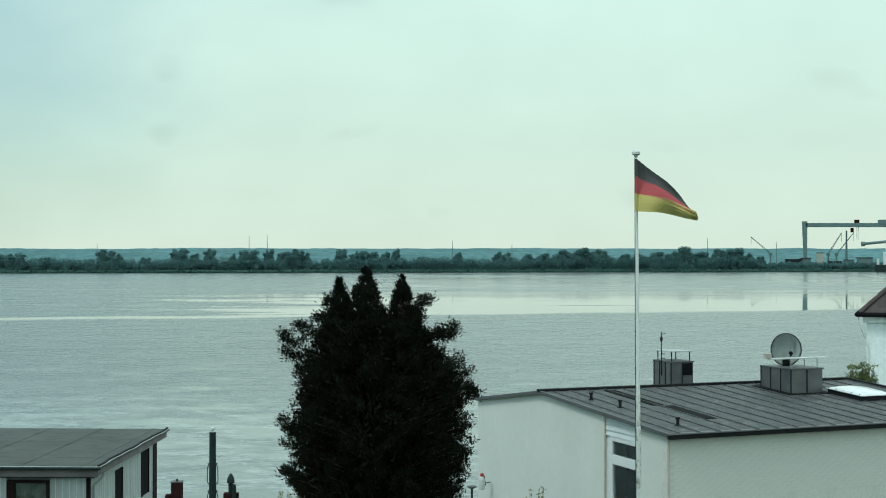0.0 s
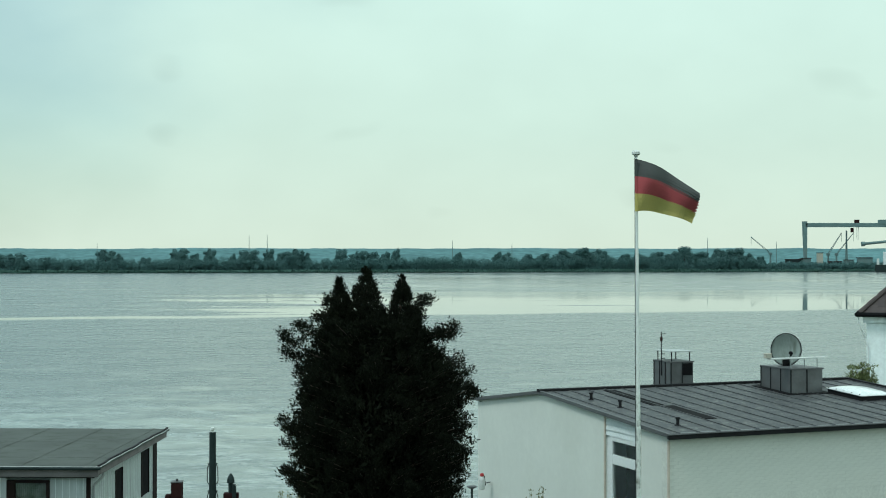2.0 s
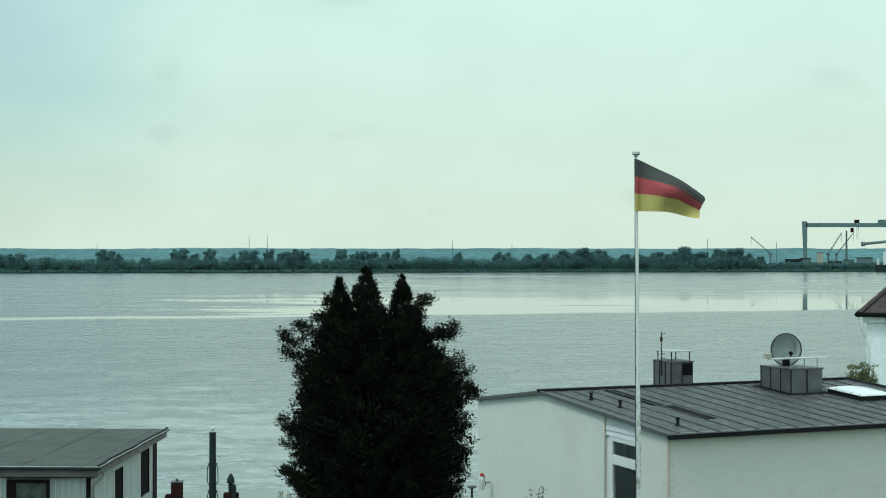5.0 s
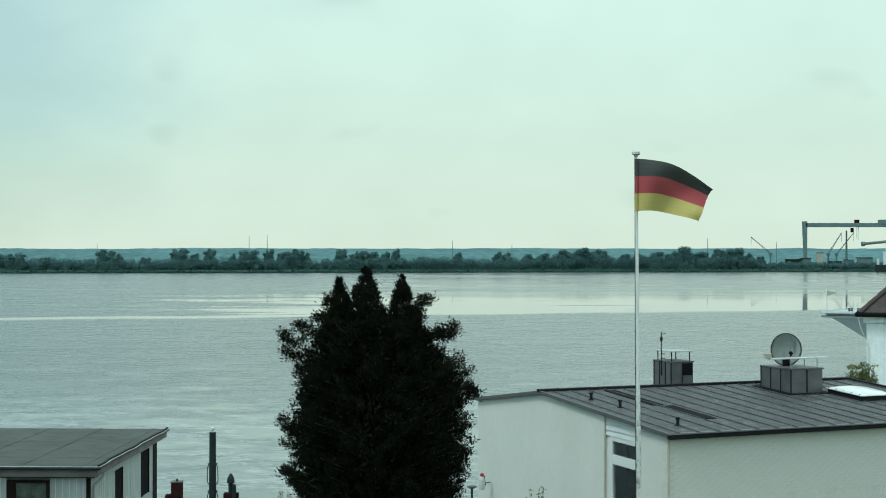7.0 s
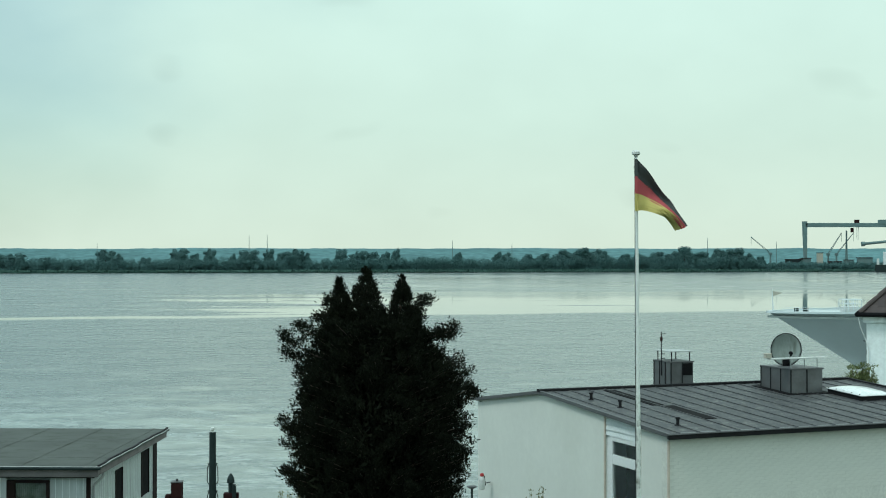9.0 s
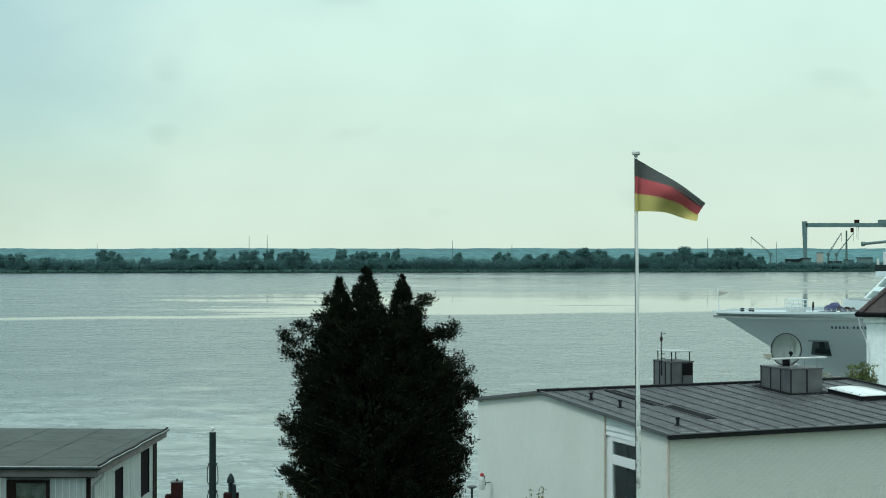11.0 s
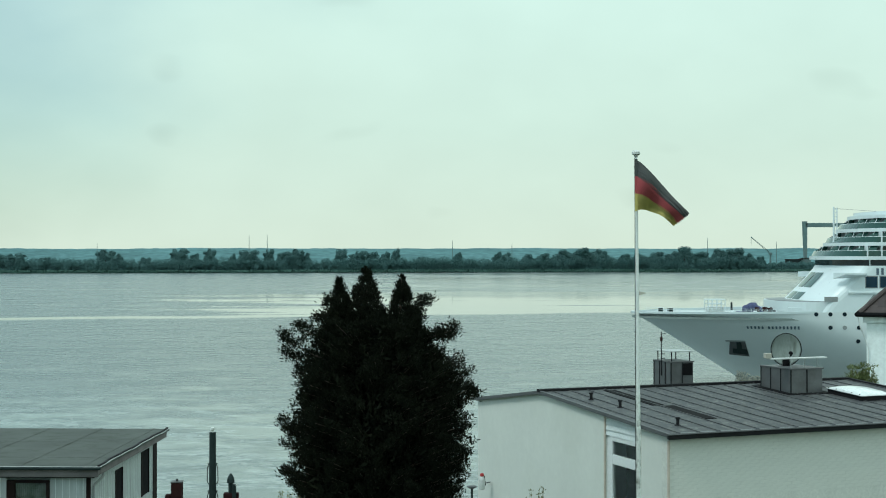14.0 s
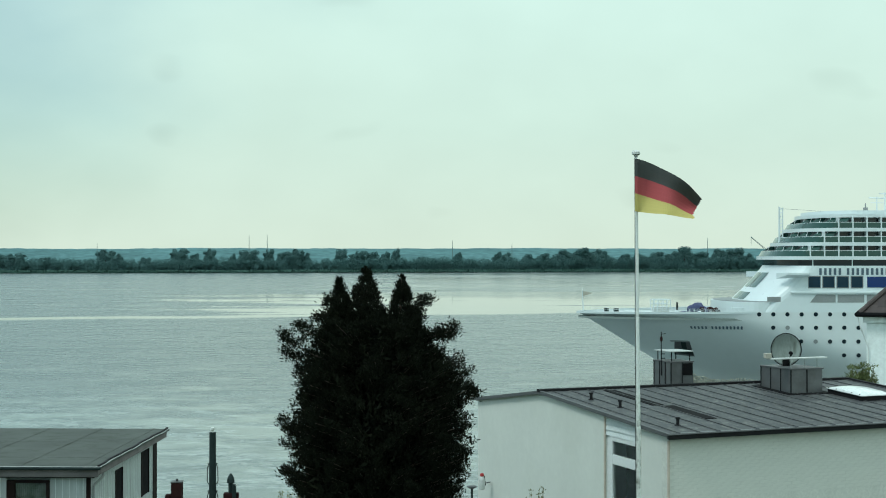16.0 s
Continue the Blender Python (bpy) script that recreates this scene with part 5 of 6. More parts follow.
build_hut()


# ---- posts on the bank ----
def build_posts():
    p = thing("mast_post", "dark steel post with cord loops on both sides", "post", pose(-5.57, 34, 18.5))
    part("shaft", tube(bmesh.new(), (0, 0, 0), (0, 0, 4.26), 0.098, 0.080, 14), M_STEEL_DK, p)
    bm = bmesh.new()
    turned(bm, ((0.03, 4.25), (0.03, 4.29), (0.045, 4.31), (0.045, 4.36), (0.02, 4.38)), 10)
    part("finial", bm, M_PLASTIC, p)
    for k in range(5):
        z = 3.5 - 0.66 * k
        for s in (-1, 1):
            bm = bmesh.new()
            pts = [Vector((s * 0.085, 0, z)), Vector((s * 0.125, 0, z - 0.12)), Vector((s * 0.13, 0, z - 0.42)), Vector((s * 0.095, 0, z - 0.5))]
            for a, b in zip(pts, pts[1:]):
                tube(bm, a, b, 0.011, 0.011, 5)
            part("cord_loop", bm, M_DARK, p)
            part("eyelet", tube(bmesh.new(), (s * 0.07, 0, z), (s * 0.12, 0, z), 0.016, 0.016, 6), M_STEEL_DK, p)
    q = thing("chimney_pot", "rusty red chimney with a small knob", "chimney", pose(-6.43, 34, 18.5))
    part("stack", box(bmesh.new(), -0.125, 0.125, -0.125, 0.125, 0, 3.06, 0.012), M_RUST, q)
    part("cap", box(bmesh.new(), -0.135, 0.135, -0.135, 0.135, 3.05, 3.08, 0.006), M_FASCIA_L, q)
    part("knob", turned(bmesh.new(), ((0.015, 3.08), (0.03, 3.10), (0.03, 3.12), (0.01, 3.135)), 8), M_DARK, q)
    part("side_block", box(bmesh.new(), -0.28, -0.13, -0.1, 0.1, 0, 2.76, 0.03), M_RUST, q)
    r = thing("capped_post", "dark post with a rounded cap and side blocks", "post", pose(-5.13, 34, 18.5))
    bm = bmesh.new()
    tube(bm, (0, 0, 0), (0, 0, 3.05), 0.06, 0.06, 12)
    part("shaft", bm, M_STEEL_DK, r)
    part("cap", turned(bmesh.new(), ((0.06, 3.02), (0.095, 3.04), (0.085, 3.13), (0.06, 3.20), (0.02, 3.26)), 14), M_STEEL_DK, r)
    part("side_block", box(bmesh.new(), -0.17, 0.19, -0.1, 0.1, 0, 2.80, 0.03), M_RUST, r)
    part("side_pipe", tube(bmesh.new(), (0.10, -0.12, 0), (0.10, -0.12, 3.02), 0.05, 0.05, 10), M_STEEL_DK, r)
    part("valve", box(bmesh.new(), 0.08, 0.18, -0.15, -0.08, 2.98, 3.02, 0.008), M_PLASTIC, r)
    # little lamp post and a red-topped bottle lantern against the gable
    l = thing("garden_lamp", "small dark garden lamp with a flat disc top", "lamp", pose(0.76, 37, 18.0))
    part("stem", tube(bmesh.new(), (0, 0, 0), (0, 0, 2.93), 0.028, 0.028, 8), M_STEEL_DK, l)
    part("disc", turned(bmesh.new(), ((0.05, 2.90), (0.13, 2.94), (0.13, 2.97), (0.04, 2.985)), 16), M_FASCIA_L, l)
    w = thing("wall_bottle", "grey-white gas bottle lantern with a red top on the wall", "lantern", pose(1.07, 38.55, 20.62) @ Matrix.Diagonal((0.78, 0.78, 0.65, 1)))
    part("body", turned(bmesh.new(), ((0.05, 0), (0.10, 0.03), (0.115, 0.2), (0.11, 0.42), (0.07, 0.54), (0.05, 0.58)), 16), M_PLASTIC, w)
    part("cap", turned(bmesh.new(), ((0.06, 0.56), (0.075, 0.60), (0.06, 0.68), (0.02, 0.70)), 12), M_RED, w, "red top")
    part("strap", tube(bmesh.new(), (0.07, -0.02, 0.60), (0.125, -0.02, 0.18), 0.018, 0.018, 6), M_DARK, w)
    part("wall_arm", tube(bmesh.new(), (0.0, 0, 0.25), (0.3, 0.35, 0.25), 0.02, 0.02, 6), M_FASCIA_L, w)


build_posts()


# ---- planting ----
def conifer_reach(h, a=None):
    """Reach of the big conifer's boughs at a height over its foot, fuller on some sides."""
    hs = [0.0, 1.2, 2.3, 2.7, 3.1, 3.7, 3.95, 4.25, 4.6, 4.85, 5.1, 5.45, 5.7, 6.0, 6.3]
    west = float(np.interp(h, hs, [1.1, 1.3, 1.36, 1.62, 1.66, 1.64, 1.48, 1.50, 1.42, 1.32, 1.22, 1.02, 0.84, 0.60, 0.3]))
    east = float(np.interp(h, hs, [1.2, 1.4, 1.52, 1.64, 1.66, 1.70, 1.68, 1.62, 1.46, 1.28, 1.08, 0.95, 0.72, 0.50, 0.3]))
    k = 0.5 if a is None else 0.5 + 0.5 * math.cos(a)
    return west * (1 - k) + east * k


def sprays(rnd, centre, radius, count, size, out, verts, faces, lift=0.5):
    """Short upswept scale-leaf sprays round a twig end."""
    for _ in range(count):
        d = Vector((rnd.gauss(0, 1), rnd.gauss(0, 1), rnd.gauss(0, 0.8)))
        p = centre + d * (radius * 0.36)
        way = (out * rnd.uniform(0.3, 1.1) + Vector((rnd.gauss(0, 0.55), rnd.gauss(0, 0.55), lift + rnd.gauss(0, 0.45)))).normalized()
        side = way.cross(Vector((rnd.gauss(0, 1), rnd.gauss(0, 1), rnd.gauss(0, 1)))).normalized()
        s = size * rnd.uniform(0.55, 1.5)
        k = len(verts)
        verts += [p - side * (0.08 * s), p + side * (0.20 * s) + way * (0.5 * s), p + way * (1.25 * s), p - side * (0.20 * s) + way * (0.55 * s)]
        faces.append((k, k + 1, k + 2, k + 3))


def build_conifer():
    foot = Vector((-1.22, 26.0, 20.2))
    t = thing("conifer", "large dense dark conifer with three pointed tops", "tree", Matrix.Translation(foot))
    rnd = random.Random(31)
    bm = bmesh.new()
    tube(bm, (0, 0, -0.2), (0.02, 0, 3.2), 0.17, 0.11, 12, False)
    for tx, tz in ((-0.72, 6.3), (-0.2, 6.55), (0.46, 6.4)):
        tube(bm, (0.02, 0, 2.9), (tx * 0.8, 0.05, 4.9), 0.09, 0.045, 8)
        tube(bm, (tx * 0.8, 0.05, 4.9), (tx, 0, tz), 0.045, 0.012, 6)
    part("trunk", bm, M_BARK, t)
    limbs = bmesh.new()
    verts, faces = [], []

    def tuft(c, way, n=62, size=0.045, spread=0.17):
        """A rounded upright clump of scale-leaf shoots."""
        sprays(rnd, c, spread, n, size, way * 0.6, verts, faces, 0.75)

    def bough(root, tip, way, fans):
        tube(limbs, root, root.lerp(tip, 0.96), 0.028, 0.008, 5)
        across = Vector((-way.y, way.x, 0))
        for f in fans:
            c = root.lerp(tip, f)
            for s in (-1, 0, 1):
                spread = 0.17 * (1.15 - f) + 0.07
                tuft(c + across * (s * spread) + Vector((rnd.gauss(0, 0.04), rnd.gauss(0, 0.04), rnd.gauss(0.03, 0.06))), way)
        for _ in range(2):
            tuft(tip + Vector((rnd.gauss(0, 0.05), rnd.gauss(0, 0.05), rnd.uniform(0.0, 0.12))), way, 40, 0.042, 0.12)

    # boughs: each climbs outward and carries clumps along it
    for k in range(380):
        h = 1.2 + 4.4 * (k + rnd.random()) / 380
        a = k * 2.39996 + rnd.uniform(-0.3, 0.3)
        lump = noise.noise(Vector((math.cos(a) * 2.6, math.sin(a) * 2.6, h * 2.3)))
        reach = conifer_reach(h, a) * (0.95 + 0.14 * lump + rnd.uniform(-0.05, 0.05))
        way = Vector((math.cos(a), math.sin(a), 0))
        root = Vector((0, 0, max(0.2, h - 0.35 * reach)))
        bough(root, way * reach + Vector((0, 0, h)), way, (0.50, 0.66, 0.80, 0.92))
    # low boughs below the view line
    for k in range(60):
        h, a = 0.2 + 1.1 * rnd.random(), k * 2.39996
        way = Vector((math.cos(a), math.sin(a), 0))
        bough(Vector((0, 0, h)), way * conifer_reach(h, a) + Vector((0, 0, h)), way, (0.5, 0.75, 0.95))
    # inner twigs close the heart of the crown
    for k in range(1900):
        h = rnd.uniform(0.2, 5.4)
        a = rnd.uniform(0, math.tau)
        r = conifer_reach(h, a) * rnd.uniform(0.05, 0.80)
        sprays(rnd, Vector((r * math.cos(a), r * math.sin(a), h)), 0.30, 30, 0.11, Vector((math.cos(a), math.sin(a), 0)) * 0.6, verts, faces)
    # stronger boughs that stand out of the crown
    for tx, ty, h, drop in ((-1.72, -0.2, 5.28, 0.55), (-1.66, 0.1, 4.98, 0.5), (-1.40, -0.3, 5.50, 0.5), (-1.45, 0.0, 4.70, 0.5), (1.42, -0.1, 5.46, 0.30), (1.28, 0.2, 5.34, 0.35),
                            (1.52, -0.2, 4.88, 0.75), (1.64, 0.0, 4.62, 0.6), (1.84, -0.1, 4.26, 0.5), (1.72, -0.3, 4.40, 0.6), (-1.74, 0.0, 3.70, 0.5),
                            (-1.72, -0.2, 2.84, 0.5), (0.93, 0.0, 5.98, 0.55), (0.74, -0.2, 5.72, 0.4), (-0.92, 0.0, 5.95, 0.4), (-1.08, -0.1, 5.66, 0.4)):
        tip = Vector((tx, ty, h))
        way = Vector((tx, ty, 0)).normalized()
        root = Vector((tx * 0.35, ty * 0.35, h - drop))
        bough(root, tip, way, (0.55, 0.68, 0.80, 0.90, 0.98))
    # three leaders
    for tx, tz, w in ((-0.70, 6.42, 0.40), (-0.21, 6.60, 0.54), (0.47, 6.46, 0.40)):
        for k in range(340):
            f = rnd.random() ** 0.8
            z = tz - 0.02 - f * 1.45
            r = w * (0.01 + f ** 0.85 * 1.05) * rnd.uniform(0.1, 1.0) ** 0.5
            a = rnd.uniform(0, math.tau)
            c = Vector((tx * (1 - 0.15 * f) + r * math.cos(a), r * math.sin(a), z))
            sprays(rnd, c, 0.06 + 0.12 * f, 24 + int(44 * f), 0.045, Vector((math.cos(a), math.sin(a), 0)) * 0.5, verts, faces, 0.9)
    # stray shoots that break the outline
    for k in range(46):
        h = rnd.uniform(2.2, 5.8)
        a = rnd.uniform(0, math.tau)
        reach = conifer_reach(h, a) * rnd.uniform(0.96, 1.05)
        way = Vector((math.cos(a), math.sin(a), 0))
        c = way * reach + Vector((0, 0, h + 0.1))
        tube(limbs, way * reach * 0.6 + Vector((0, 0, h - 0.2)), c, 0.012, 0.005, 4)
        for j in range(3):
            tuft(c + way * (0.04 * j - 0.1) + Vector((0, 0, 0.06 * j - 0.08)), way, 34, 0.042, 0.10)
    part("limb", limbs, M_BARK, t)
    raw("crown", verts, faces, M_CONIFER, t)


build_conifer()


def build_small_plants():
    rnd = random.Random(77)
    # yellowish bush between the two houses
    b = thing("bush", "yellow-green bush between the two houses", "bush", pose(12.80, 43.0, 18.85))
    bm = bmesh.new()
    verts, faces = [], []
    for k in range(110):
        a, r = rnd.uniform(0, math.tau), rnd.uniform(0.05, 0.5)
        tip = Vector((r * math.cos(a), r * math.sin(a), rnd.uniform(3.9, 5.0) - 0.5 * r))
        tube(bm, (r * 0.2 * math.cos(a), r * 0.2 * math.sin(a), 0), tip, 0.016, 0.005, 4)
        for f in (0.7, 0.78, 0.86, 0.93, 1.0):
            sprays(rnd, tip * f, 0.14, 20, 0.075, Vector((math.cos(a), math.sin(a), 0)) * 0.4, verts, faces, 0.6)
    part("stem", bm, M_BARK, b)
    raw("crown", verts, faces, M_BUSH, b)
    # tall stalks whose tips show over the bank
    for x, y, z, n, spread in ((2.27, 34, 18.9, 16, 0.22), (-3.75, 34, 18.9, 22, 0.36)):
        s = thing("tall_weeds", "thin pale seeding weed stalks", "weeds", pose(x, y, z), group="weeds on the bank")
        bm = bmesh.new()
        verts, faces = [], []
        for k in range(n):
            dx, dy, top = rnd.uniform(-spread, spread), rnd.uniform(-0.2, 0.2), rnd.uniform(2.05, 2.5)
            tip = Vector((dx + rnd.gauss(0, 0.06), dy, top))
            tube(bm, (dx * 0.6, dy, 0), tip, 0.009, 0.005, 4)
            for f in (0.86, 0.91, 0.96, 1.0):
                sprays(rnd, tip * f, 0.035, 5, 0.05, Vector((0, 0, 0.4)), verts, faces, 0.9)
        part("stalk", bm, M_STALK, s)
        raw("seed_head", verts, faces, M_STALK, s)


build_small_plants()


# ---- pieces of walls and roofs ----
def lay_bricks():
    """Courses of painted brick on the bungalow's long wall, only its upper part singly."""
    meshes = []
    for k in range(4):
        bm = bmesh.new()
        box(bm, 0, 0.232 - 0.004 * k, 0.0700 + 0.0004 * k, 0.078, 0, 0.064)
        me = bpy.data.meshes.new("brick")
        bm.to_mesh(me)
        bm.free()
        me.materials.append(M_BRICK)
        meshes.append(me)
    rnd = random.Random(3)
    for c in range(17):
        z = EAVE_Z - 0.155 - 0.075 * (c + 1)
        x = 0.09 + (0.12 if c % 2 else 0)
        while x < 6.2:
            shared("brick", meshes[rnd.randrange(4)], BUNGALOW, pose(x, 0, z))
            x += 0.243


def lay_tiles():
    """Rows of tiles on the neighbour's two visible slopes."""
    bm = bmesh.new()
    box(bm, -0.11, 0.11, 0.0, 0.40, 0.0, 0.03)
    me = bpy.data.meshes.new("tile")
    bm.to_mesh(me)
    bm.free()
    me.materials.append(M_TILE)
    a = 0.22
    pitch = math.degrees(math.atan2(3.9, 4 + a))
    for row in range(10):
        along = 0.30 * row
        d, z = along * math.cos(radians(pitch)), 25.0 + along * math.sin(radians(pitch))
        x = -a + d + 0.46
        while x < 2.6 + d * 0.2:
            shared("tile", me, NEIGHBOUR_ROOF, pose(x, -a + d, z + 0.012, pitch - 2.5, 0, 0))
            x += 0.23


lay_bricks()
lay_tiles()


# ---- the flagpole and its flag ----
HOIST, FLY, COLS, ROWS = 1.05, 1.78, 24, 12
FLAG_AT = (3.895, 28.43, 28.98)   # head of the hoist


def build_flagpole():
    pole = thing("flagpole", "tall white flagpole with peeling, stained paint", "flagpole", pose(3.95, 28.5, 20.2))
    bm = bmesh.new()
    tube(bm, (0.0005, 0, 4.0), (-0.035, 0, 8.82), 0.046, 0.030, 28)
    part("shaft", bm, M_POLE, pole)
    part("lower_shaft", tube(bmesh.new(), (0.03, 0, 0), (0.0005, 0, 4.0), 0.062, 0.048, 28), M_POLE_WORN, pole, "peeling weathered lower length")
    bm = bmesh.new()
    turned(bm, ((0.03, 8.82), (0.045, 8.86), (0.085, 8.88), (0.088, 8.92), (0.06, 8.955), (0.02, 8.97)), 16, Matrix.Translation((-0.035, 0, 0)))
    part("truck", bm, M_PLASTIC, pole, "grey rounded cap")
    bm = bmesh.new()
    tube(bm, (-0.065, -0.02, 8.8), (-0.045, -0.03, 1.2), 0.006, 0.006, 5)
    part("halyard", bm, M_DARK, pole)
    bm = bmesh.new()
    box(bm, -0.09, -0.02, -0.06, 0.0, 1.15, 1.3, 0.01)
    part("cleat", bm, M_ZINC, pole)
    return pole


FLAGPOLE = build_flagpole()
GUSTS = []


def gust(t, tx, ty, bx, by, up, low, f1, f2):
    """The flag's outline at t: head and foot of its fly end from the hoist's head (in 91sts of the hoist, down), bows of the two long edges, and where the colours meet on the fly."""
    GUSTS.append((t, tx, ty, bx, by, up, low, f1, f2))


gust(0.0, 92, 84, 99, 107, 3, 3, .20, .45)
gust(0.2, 117, 85, 96, 102, 4, 2, .20, .50)
gust(0.3, 117, 85, 112, 100, 4, 4, .12, .50)
gust(0.5, 119, 55, 107, 105, 7, 5, .25, .72)
gust(0.7, 117, 40, 113, 94, 8, 4, .55, .92)
gust(0.8, 110, 54, 110, 96, 6, 3, .45, .60)
gust(1.0, 119, 71, 109, 105, 1, 6, .20, .45)
gust(1.2, 119, 81, 114, 99, 8, 4, .12, .58)
gust(1.5, 120, 63, 116, 98, 3, 1, .30, .65)
gust(1.6, 119, 50, 113, 98, 8, 3, .25, .65)
gust(1.8, 119, 60, 111, 102, 6, 4, .16, .55)
gust(2.0, 104, 62, 97, 112, 8, 8, .30, .70)
gust(2.2, 109, 88, 101, 100, 3, 3, .30, .60)
gust(2.3, 112, 90, 101, 102, 4, 4, .20, .50)
gust(2.5, 111, 84, 96, 108, 1, 5, .25, .42)
gust(2.7, 111, 82, 82, 106, 2, 6, .30, .50)
gust(2.8, 109, 78, 94, 109, 6, 8, .16, .45)
gust(3.0, 109, 82, 96, 100, 18, 3, .20, .60)
gust(3.2, 111, 57, 111, 94, 10, 2, .20, .55)
gust(3.3, 118, 57, 117, 89, 8, 0, .30, .60)
gust(3.5, 120, 60, 108, 94, 14, 2, .15, .45)
gust(3.7, 122, 54, 97, 92, 14, 2, .12, .60)
gust(3.8, 125, 40, 117, 91, 5, 1, .35, .65)
gust(4.0, 110, 62, 113, 99, 10, 3, .25, .42)
gust(4.2, 110, 58, 104, 100, 9, 4, .30, .60)
gust(4.7, 108, 80, 98, 106, 4, 4, .22, .50)
gust(5.2, 118, 60, 108, 100, 9, 4, .30, .65)
gust(5.7, 106, 78, 98, 108, 6, 6, .25, .55)
gust(6.3, 112, 46, 116, 85, 2, 2, .48, .75)
gust(6.5, 114, 66, 119, 91, 7, 0, .30, .50)
gust(6.7, 123, 62, 115, 96, 5, 2, .20, .50)
gust(7.0, 127, 54, 101, 109, 12, 7, .20, .60)
gust(7.2, 112, 81, 97, 98, 12, 2, .15, .68)
gust(7.3, 121, 71, 99, 96, 8, 2, .15, .50)
gust(7.5, 125, 57, 115, 94, -8, 1, .10, .35)
gust(7.7, 115, 61, 101, 104, -6, 6, .30, .60)
gust(7.8, 105, 91, 93, 111, 0, 6, .30, .60)
gust(8.0, 102, 98, 82, 121, 7, 12, .30, .42)
gust(8.2, 105, 107, 91, 113, 4, 8, .30, .60)
gust(8.3, 105, 105, 96, 112, 4, 8, .30, .55)
gust(8.5, 106, 106, 84, 118, 6, 8, .30, .50)
gust(8.7, 91, 115, 81, 122, 5, 12, .30, .60)
gust(8.8, 95, 115, 77, 124, 4, 12, .30, .60)
gust(9.0, 91, 118, 69, 124, 4, 14, .30, .60)
gust(9.2, 86, 114, 73, 126, -1, 18, .30, .60)
gust(9.7, 96, 96, 80, 116, 5, 10, .30, .60)
gust(10.2, 114, 70, 102, 104, 8, 5, .25, .60)
gust(10.7, 106, 84, 92, 110, 6, 6, .25, .55)
gust(11.3, 120, 72, 107, 105, 6, 6, .10, .70)
gust(11.5, 116, 73, 89, 112, 4, 6, .25, .50)
gust(11.7, 99, 76, 79, 122, 0, 12, .15, .50)
gust(11.8, 89, 77, 79, 120, -2, 12, .30, .70)
gust(12.0, 103, 98, 84, 126, 6, 14, .12, .38)
gust(12.2, 101, 92, 71, 133, 2, 16, .20, .75)
gust(12.5, 81, 114, 62, 135, 8, 16, .40, .90)
gust(12.8, 69, 130, 57, 137, 6, 14, .40, .80)
gust(13.0, 79, 125, 56, 126, 6, 5, .30, .85)
gust(13.3, 95, 115, 78, 125, 8, -3, .25, .50)
gust(13.5, 97, 112, 72, 127, 10, 2, .22, .50)
gust(13.7, 97, 98, 60, 129, 10, -1, .12, .60)
gust(13.8, 98, 86, 54, 123, 6, 8, .35, .75)
gust(14.0, 87, 97, 67, 116, 4, 14, .40, .88)
gust(14.1, 85, 91, 77, 114, -2, 12, .30, .60)
gust(14.3, 104, 98, 88, 102, 2, 2, .20, .50)
gust(14.5, 113, 92, 106, 104, 4, 2, .22, .60)
gust(14.7, 115, 86, 99, 109, 5, 3, .30, .45)
gust(14.8, 119, 82, 98, 112, 6, 3, .15, .40)
gust(15.0, 117, 68, 77, 116, 3, 8, .25, .60)
gust(15.2, 107, 71, 85, 114, 2, 8, .50, .80)
gust(15.3, 97, 86, 89, 108, 5, 6, .30, .50)
gust(15.5, 109, 97, 95, 101, 14, 2, .22, .50)
gust(15.7, 115, 95, 104, 103, 14, 2, .20, .50)
gust(15.8, 117, 84, 106, 104, 10, 1, .20, .55)
gust(15.9, 115, 76, 105, 104, 8, 2, .35, .70)
gust(16.0, 110, 71, 93, 104, 12, 0, .35, .80)


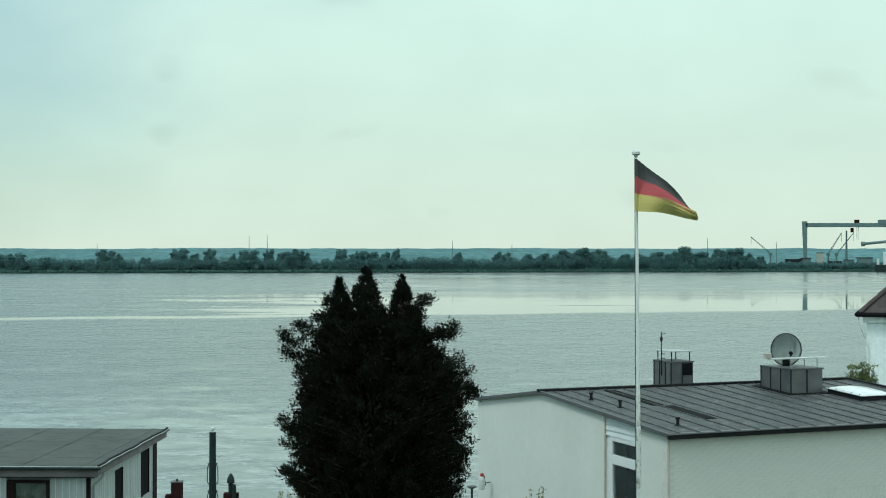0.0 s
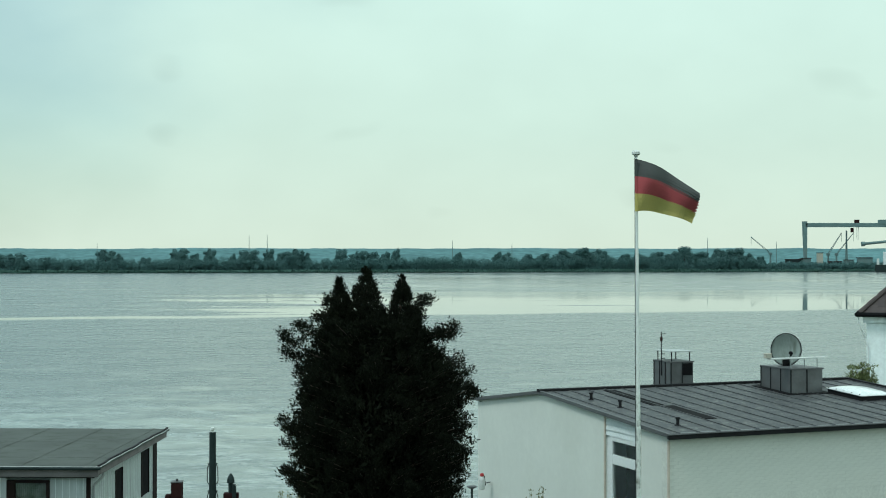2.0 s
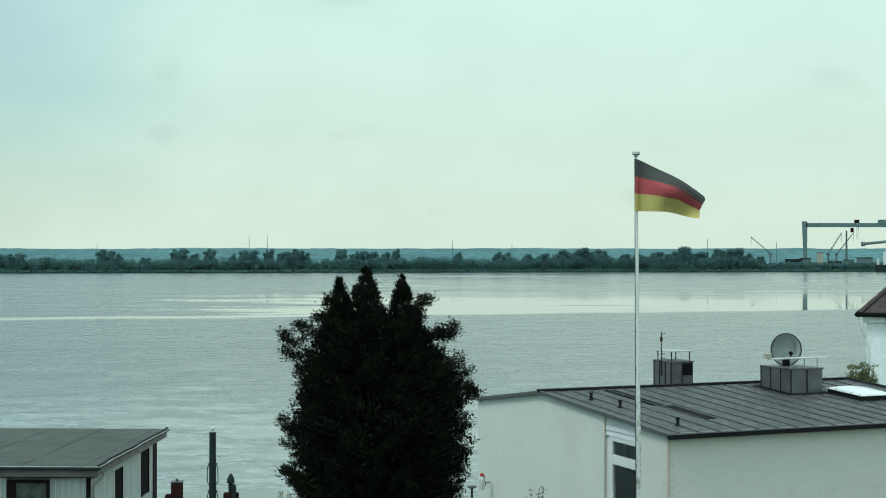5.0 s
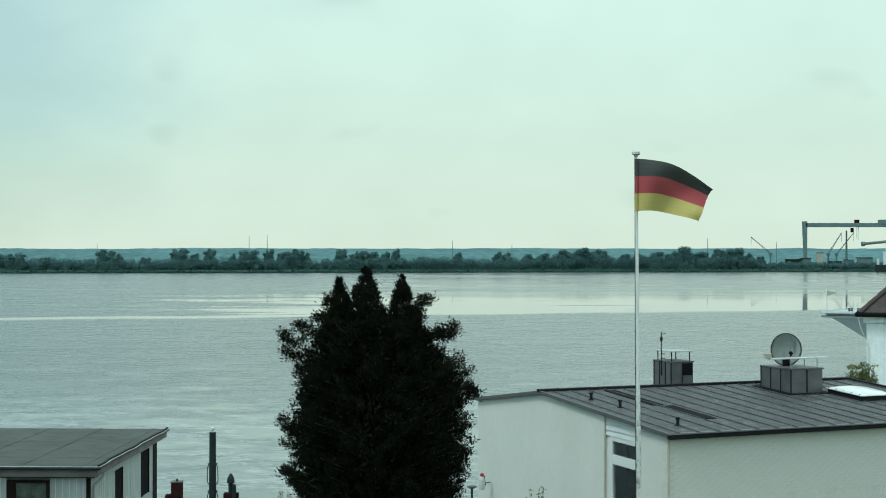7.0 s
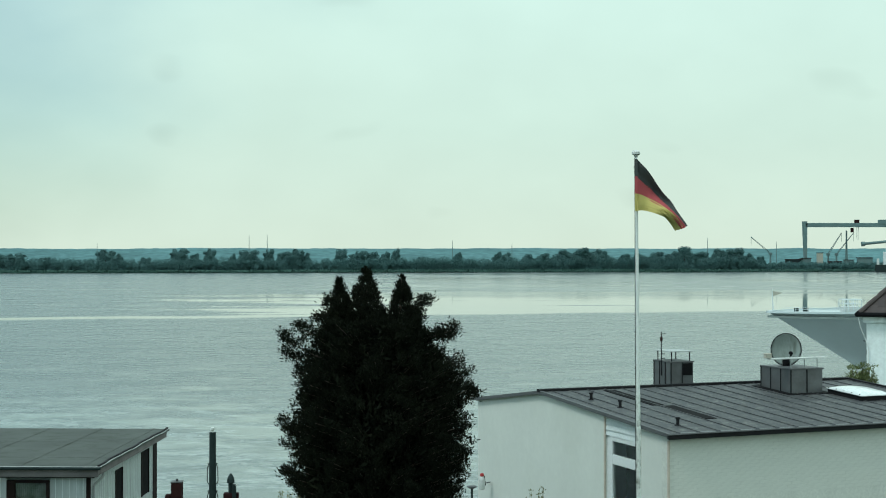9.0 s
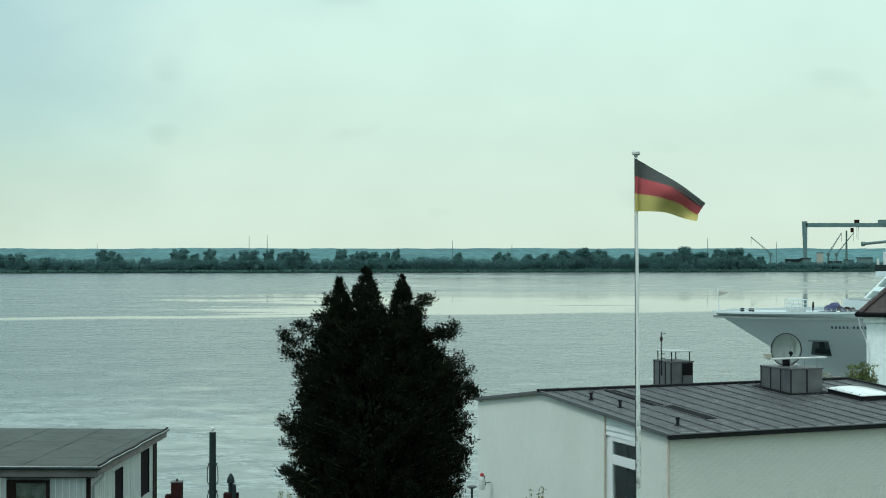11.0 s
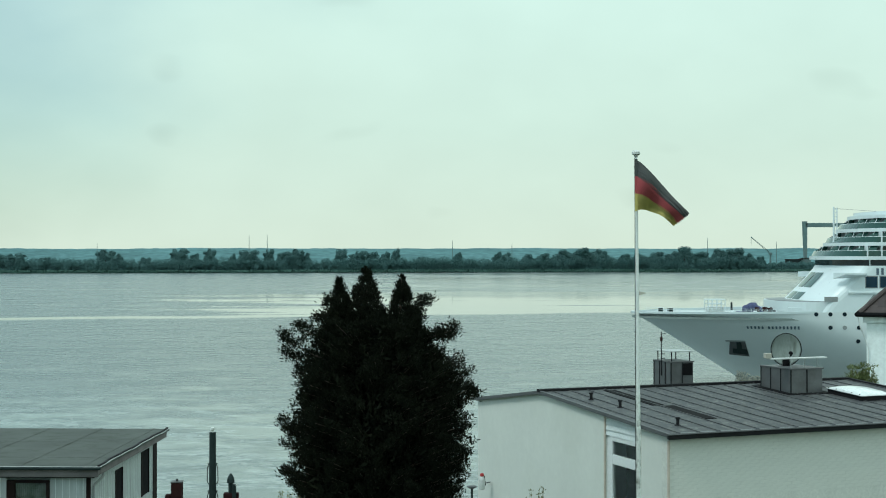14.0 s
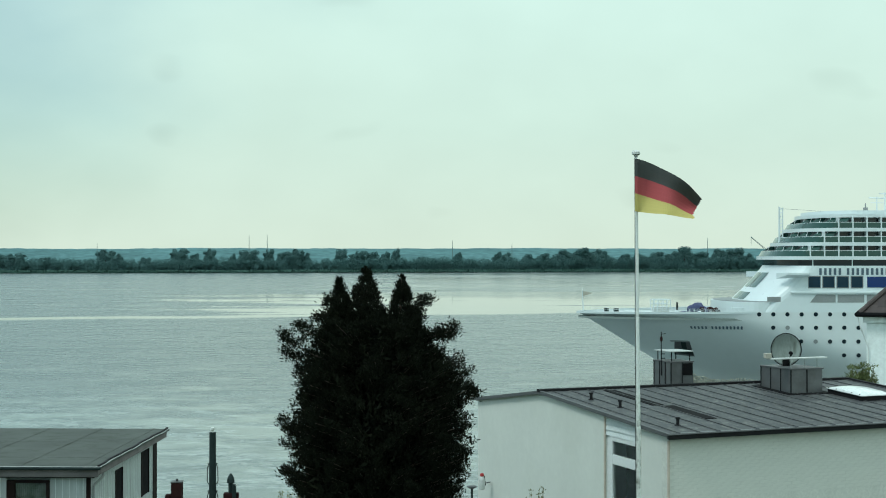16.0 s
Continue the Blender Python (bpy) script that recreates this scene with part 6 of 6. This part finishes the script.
def flag_surface(t):
    """Grid of points of the cloth at t, in metres from the hoist's head: x away from the pole, z up, y in depth."""
    data = np.array(GUSTS)
    _, tx, ty, bx, by, up, low, f1, f2 = [t] + [np.interp(t, data[:, 0], data[:, k]) for k in range(1, 9)]
    unit = HOIST / 91.0
    nu, nv = COLS * 2 + 1, ROWS * 2 + 1
    u = np.linspace(0, 1, nu)[:, None]
    v = np.linspace(0, 1, nv)[None, :]
    # colours squeeze or spread towards the fly
    w = np.interp(np.linspace(0, 1, nv), [0, 1 / 3, 2 / 3, 1], [0, f1, f2, 1])[None, :]
    blend = u ** 1.4
    vv = v * (1 - blend) + w * blend
    top = np.stack([u * tx, u * ty - 4 * up * u * (1 - u)], -1)
    bot = np.stack([u * bx, 91 + u * (by - 91) - 4 * low * u * (1 - u)], -1)
    p = top * (1 - vv[..., None]) + bot * vv[..., None]
    # travelling ripple and a ragged swing of the loose end
    phase = 5.2 * t
    ripple = np.sin(7.5 * u - phase + 1.6 * v)
    p[..., 1] += 1.6 * u * ripple
    p[..., 0] += 1.2 * u * np.cos(6.0 * v - phase)
    x, z = p[..., 0] * unit * 1.03, -p[..., 1] * unit
    # slack cloth goes into depth as folds
    high = HOIST / (nv - 1)
    lost = np.sqrt(np.maximum(0, high ** 2 - np.diff(x, axis=1) ** 2 - np.diff(z, axis=1) ** 2))
    turn = np.cos(math.pi * (1.5 * v[:, :-1] + 0.55 * u) - 0.4 * phase)
    pleat = np.concatenate([np.zeros((nu, 1)), np.cumsum(0.7 * lost * turn, axis=1)], 1)
    pleat -= pleat.mean(axis=1, keepdims=True)
    step = FLY / (nu - 1)
    dx, dz, dp = np.diff(x, axis=0), np.diff(z, axis=0), np.diff(pleat, axis=0)
    spare = np.sqrt(np.maximum(0, step ** 2 - dx ** 2 - dz ** 2 - dp ** 2))
    sway = np.cos(9.0 * u[:-1] - phase + 2.2 * v) * 0.62 - 0.12
    depth = np.concatenate([np.zeros((1, nv)), np.cumsum(spare * sway, axis=0)], 0)
    # a crease runs from the hoist's head down towards the foot of the fly
    off = v - fold_line(u)
    crease = 0.035 * np.clip(u * 3, 0, 1) * np.exp(-(off / 0.22) ** 2)
    return np.stack([x, depth + pleat - crease, z], -1)


def fold_line(u):
    """Where the crease lies down the hoist, 0 to 1, along the fly."""
    return 0.04 + 1.02 * u ** 0.9


def build_flag():
    flag = thing("flag", "black, red and gold flag with a frayed fly end", "flag", Matrix.Translation(FLAG_AT))
    rnd = random.Random(12)
    cw, ch = FLY / COLS, HOIST / ROWS
    pieces = []
    for i in range(COLS):
        for j in range(ROWS):
            mat = (M_BLACK_CLOTH, M_RED_CLOTH, M_GOLD_CLOTH)[j * 3 // ROWS]
            a, b = cw * (0.60 if i else 0.45), cw * 0.60
            top = ch * (0.51 if j % 4 == 0 and j else 0.60)
            low = ch * (0.52 if j % 4 == 3 and j < ROWS - 1 else 0.60)
            bm = bmesh.new()
            n = 4
            rows = []
            for k in range(n + 1):
                z = top - (top + low) * k / n
                xe = b
                if i == COLS - 1:
                    xe = b * rnd.uniform(0.8, 1.15)
                rows.append((bm.verts.new((-a, 0, z)), bm.verts.new((0.1 * cw, 0, z)), bm.verts.new((xe, 0, z))))
            for r0, r1 in zip(rows, rows[1:]):
                bm.faces.new((r0[0], r1[0], r1[1], r0[1]))
                bm.faces.new((r0[1], r1[1], r1[2], r0[2]))
            pieces.append((part("cloth_piece", bm, mat, flag), i, j))
    for k, mat in enumerate((M_BLACK_CLOTH, M_RED_CLOTH, M_GOLD_CLOTH)):
        z1, z0 = -HOIST * k / 3, -HOIST * (k + 1) / 3
        part("heading_band", box(bmesh.new(), -0.020, 0.034, -0.062, -0.054, z0, z1 - 0.002), mat, flag)
    for z in (-0.04, -HOIST + 0.04):
        part("halyard_toggle", tube(bmesh.new(), (0.01, -0.055, z), (0.03, 0.05, z), 0.008, 0.008, 6), M_ZINC, flag)
    return flag, pieces


FLAG, CLOTH = build_flag()


def cloth_rows():
    cw, ch = FLY / COLS, HOIST / ROWS
    out = {id(ob): [] for ob, _, _ in CLOTH}
    for n in range(161):
        t = n / 10
        g = flag_surface(t)
        for ob, i, j in CLOTH:
            ci, cj = 2 * i + 1, 2 * j + 1
            c = g[ci, cj]
            tu = g[ci + 1, cj] - g[ci - 1, cj]
            tv = g[ci, cj - 1] - g[ci, cj + 1]
            x = Vector(tu).normalized()
            z = Vector(tv)
            z = (z - x * x.dot(z)).normalized()
            y = z.cross(x)
            m = Matrix((x, y, z)).transposed().to_4x4()
            m.translation = Vector((c[0], c[1] - 0.0012 * j - 0.0006 * (i % 2), c[2]))
            out[id(ob)].append((t, m))
    return out


def motions():
    start, speed = 121.05, 5.79
    walk(SHIP, [(t, pose(start - speed * t, 300, 0)) for t in (0, 4, 8, 12, 16)])
    rows = cloth_rows()
    for ob, _, _ in CLOTH:
        walk(ob, rows[id(ob)])


motions()
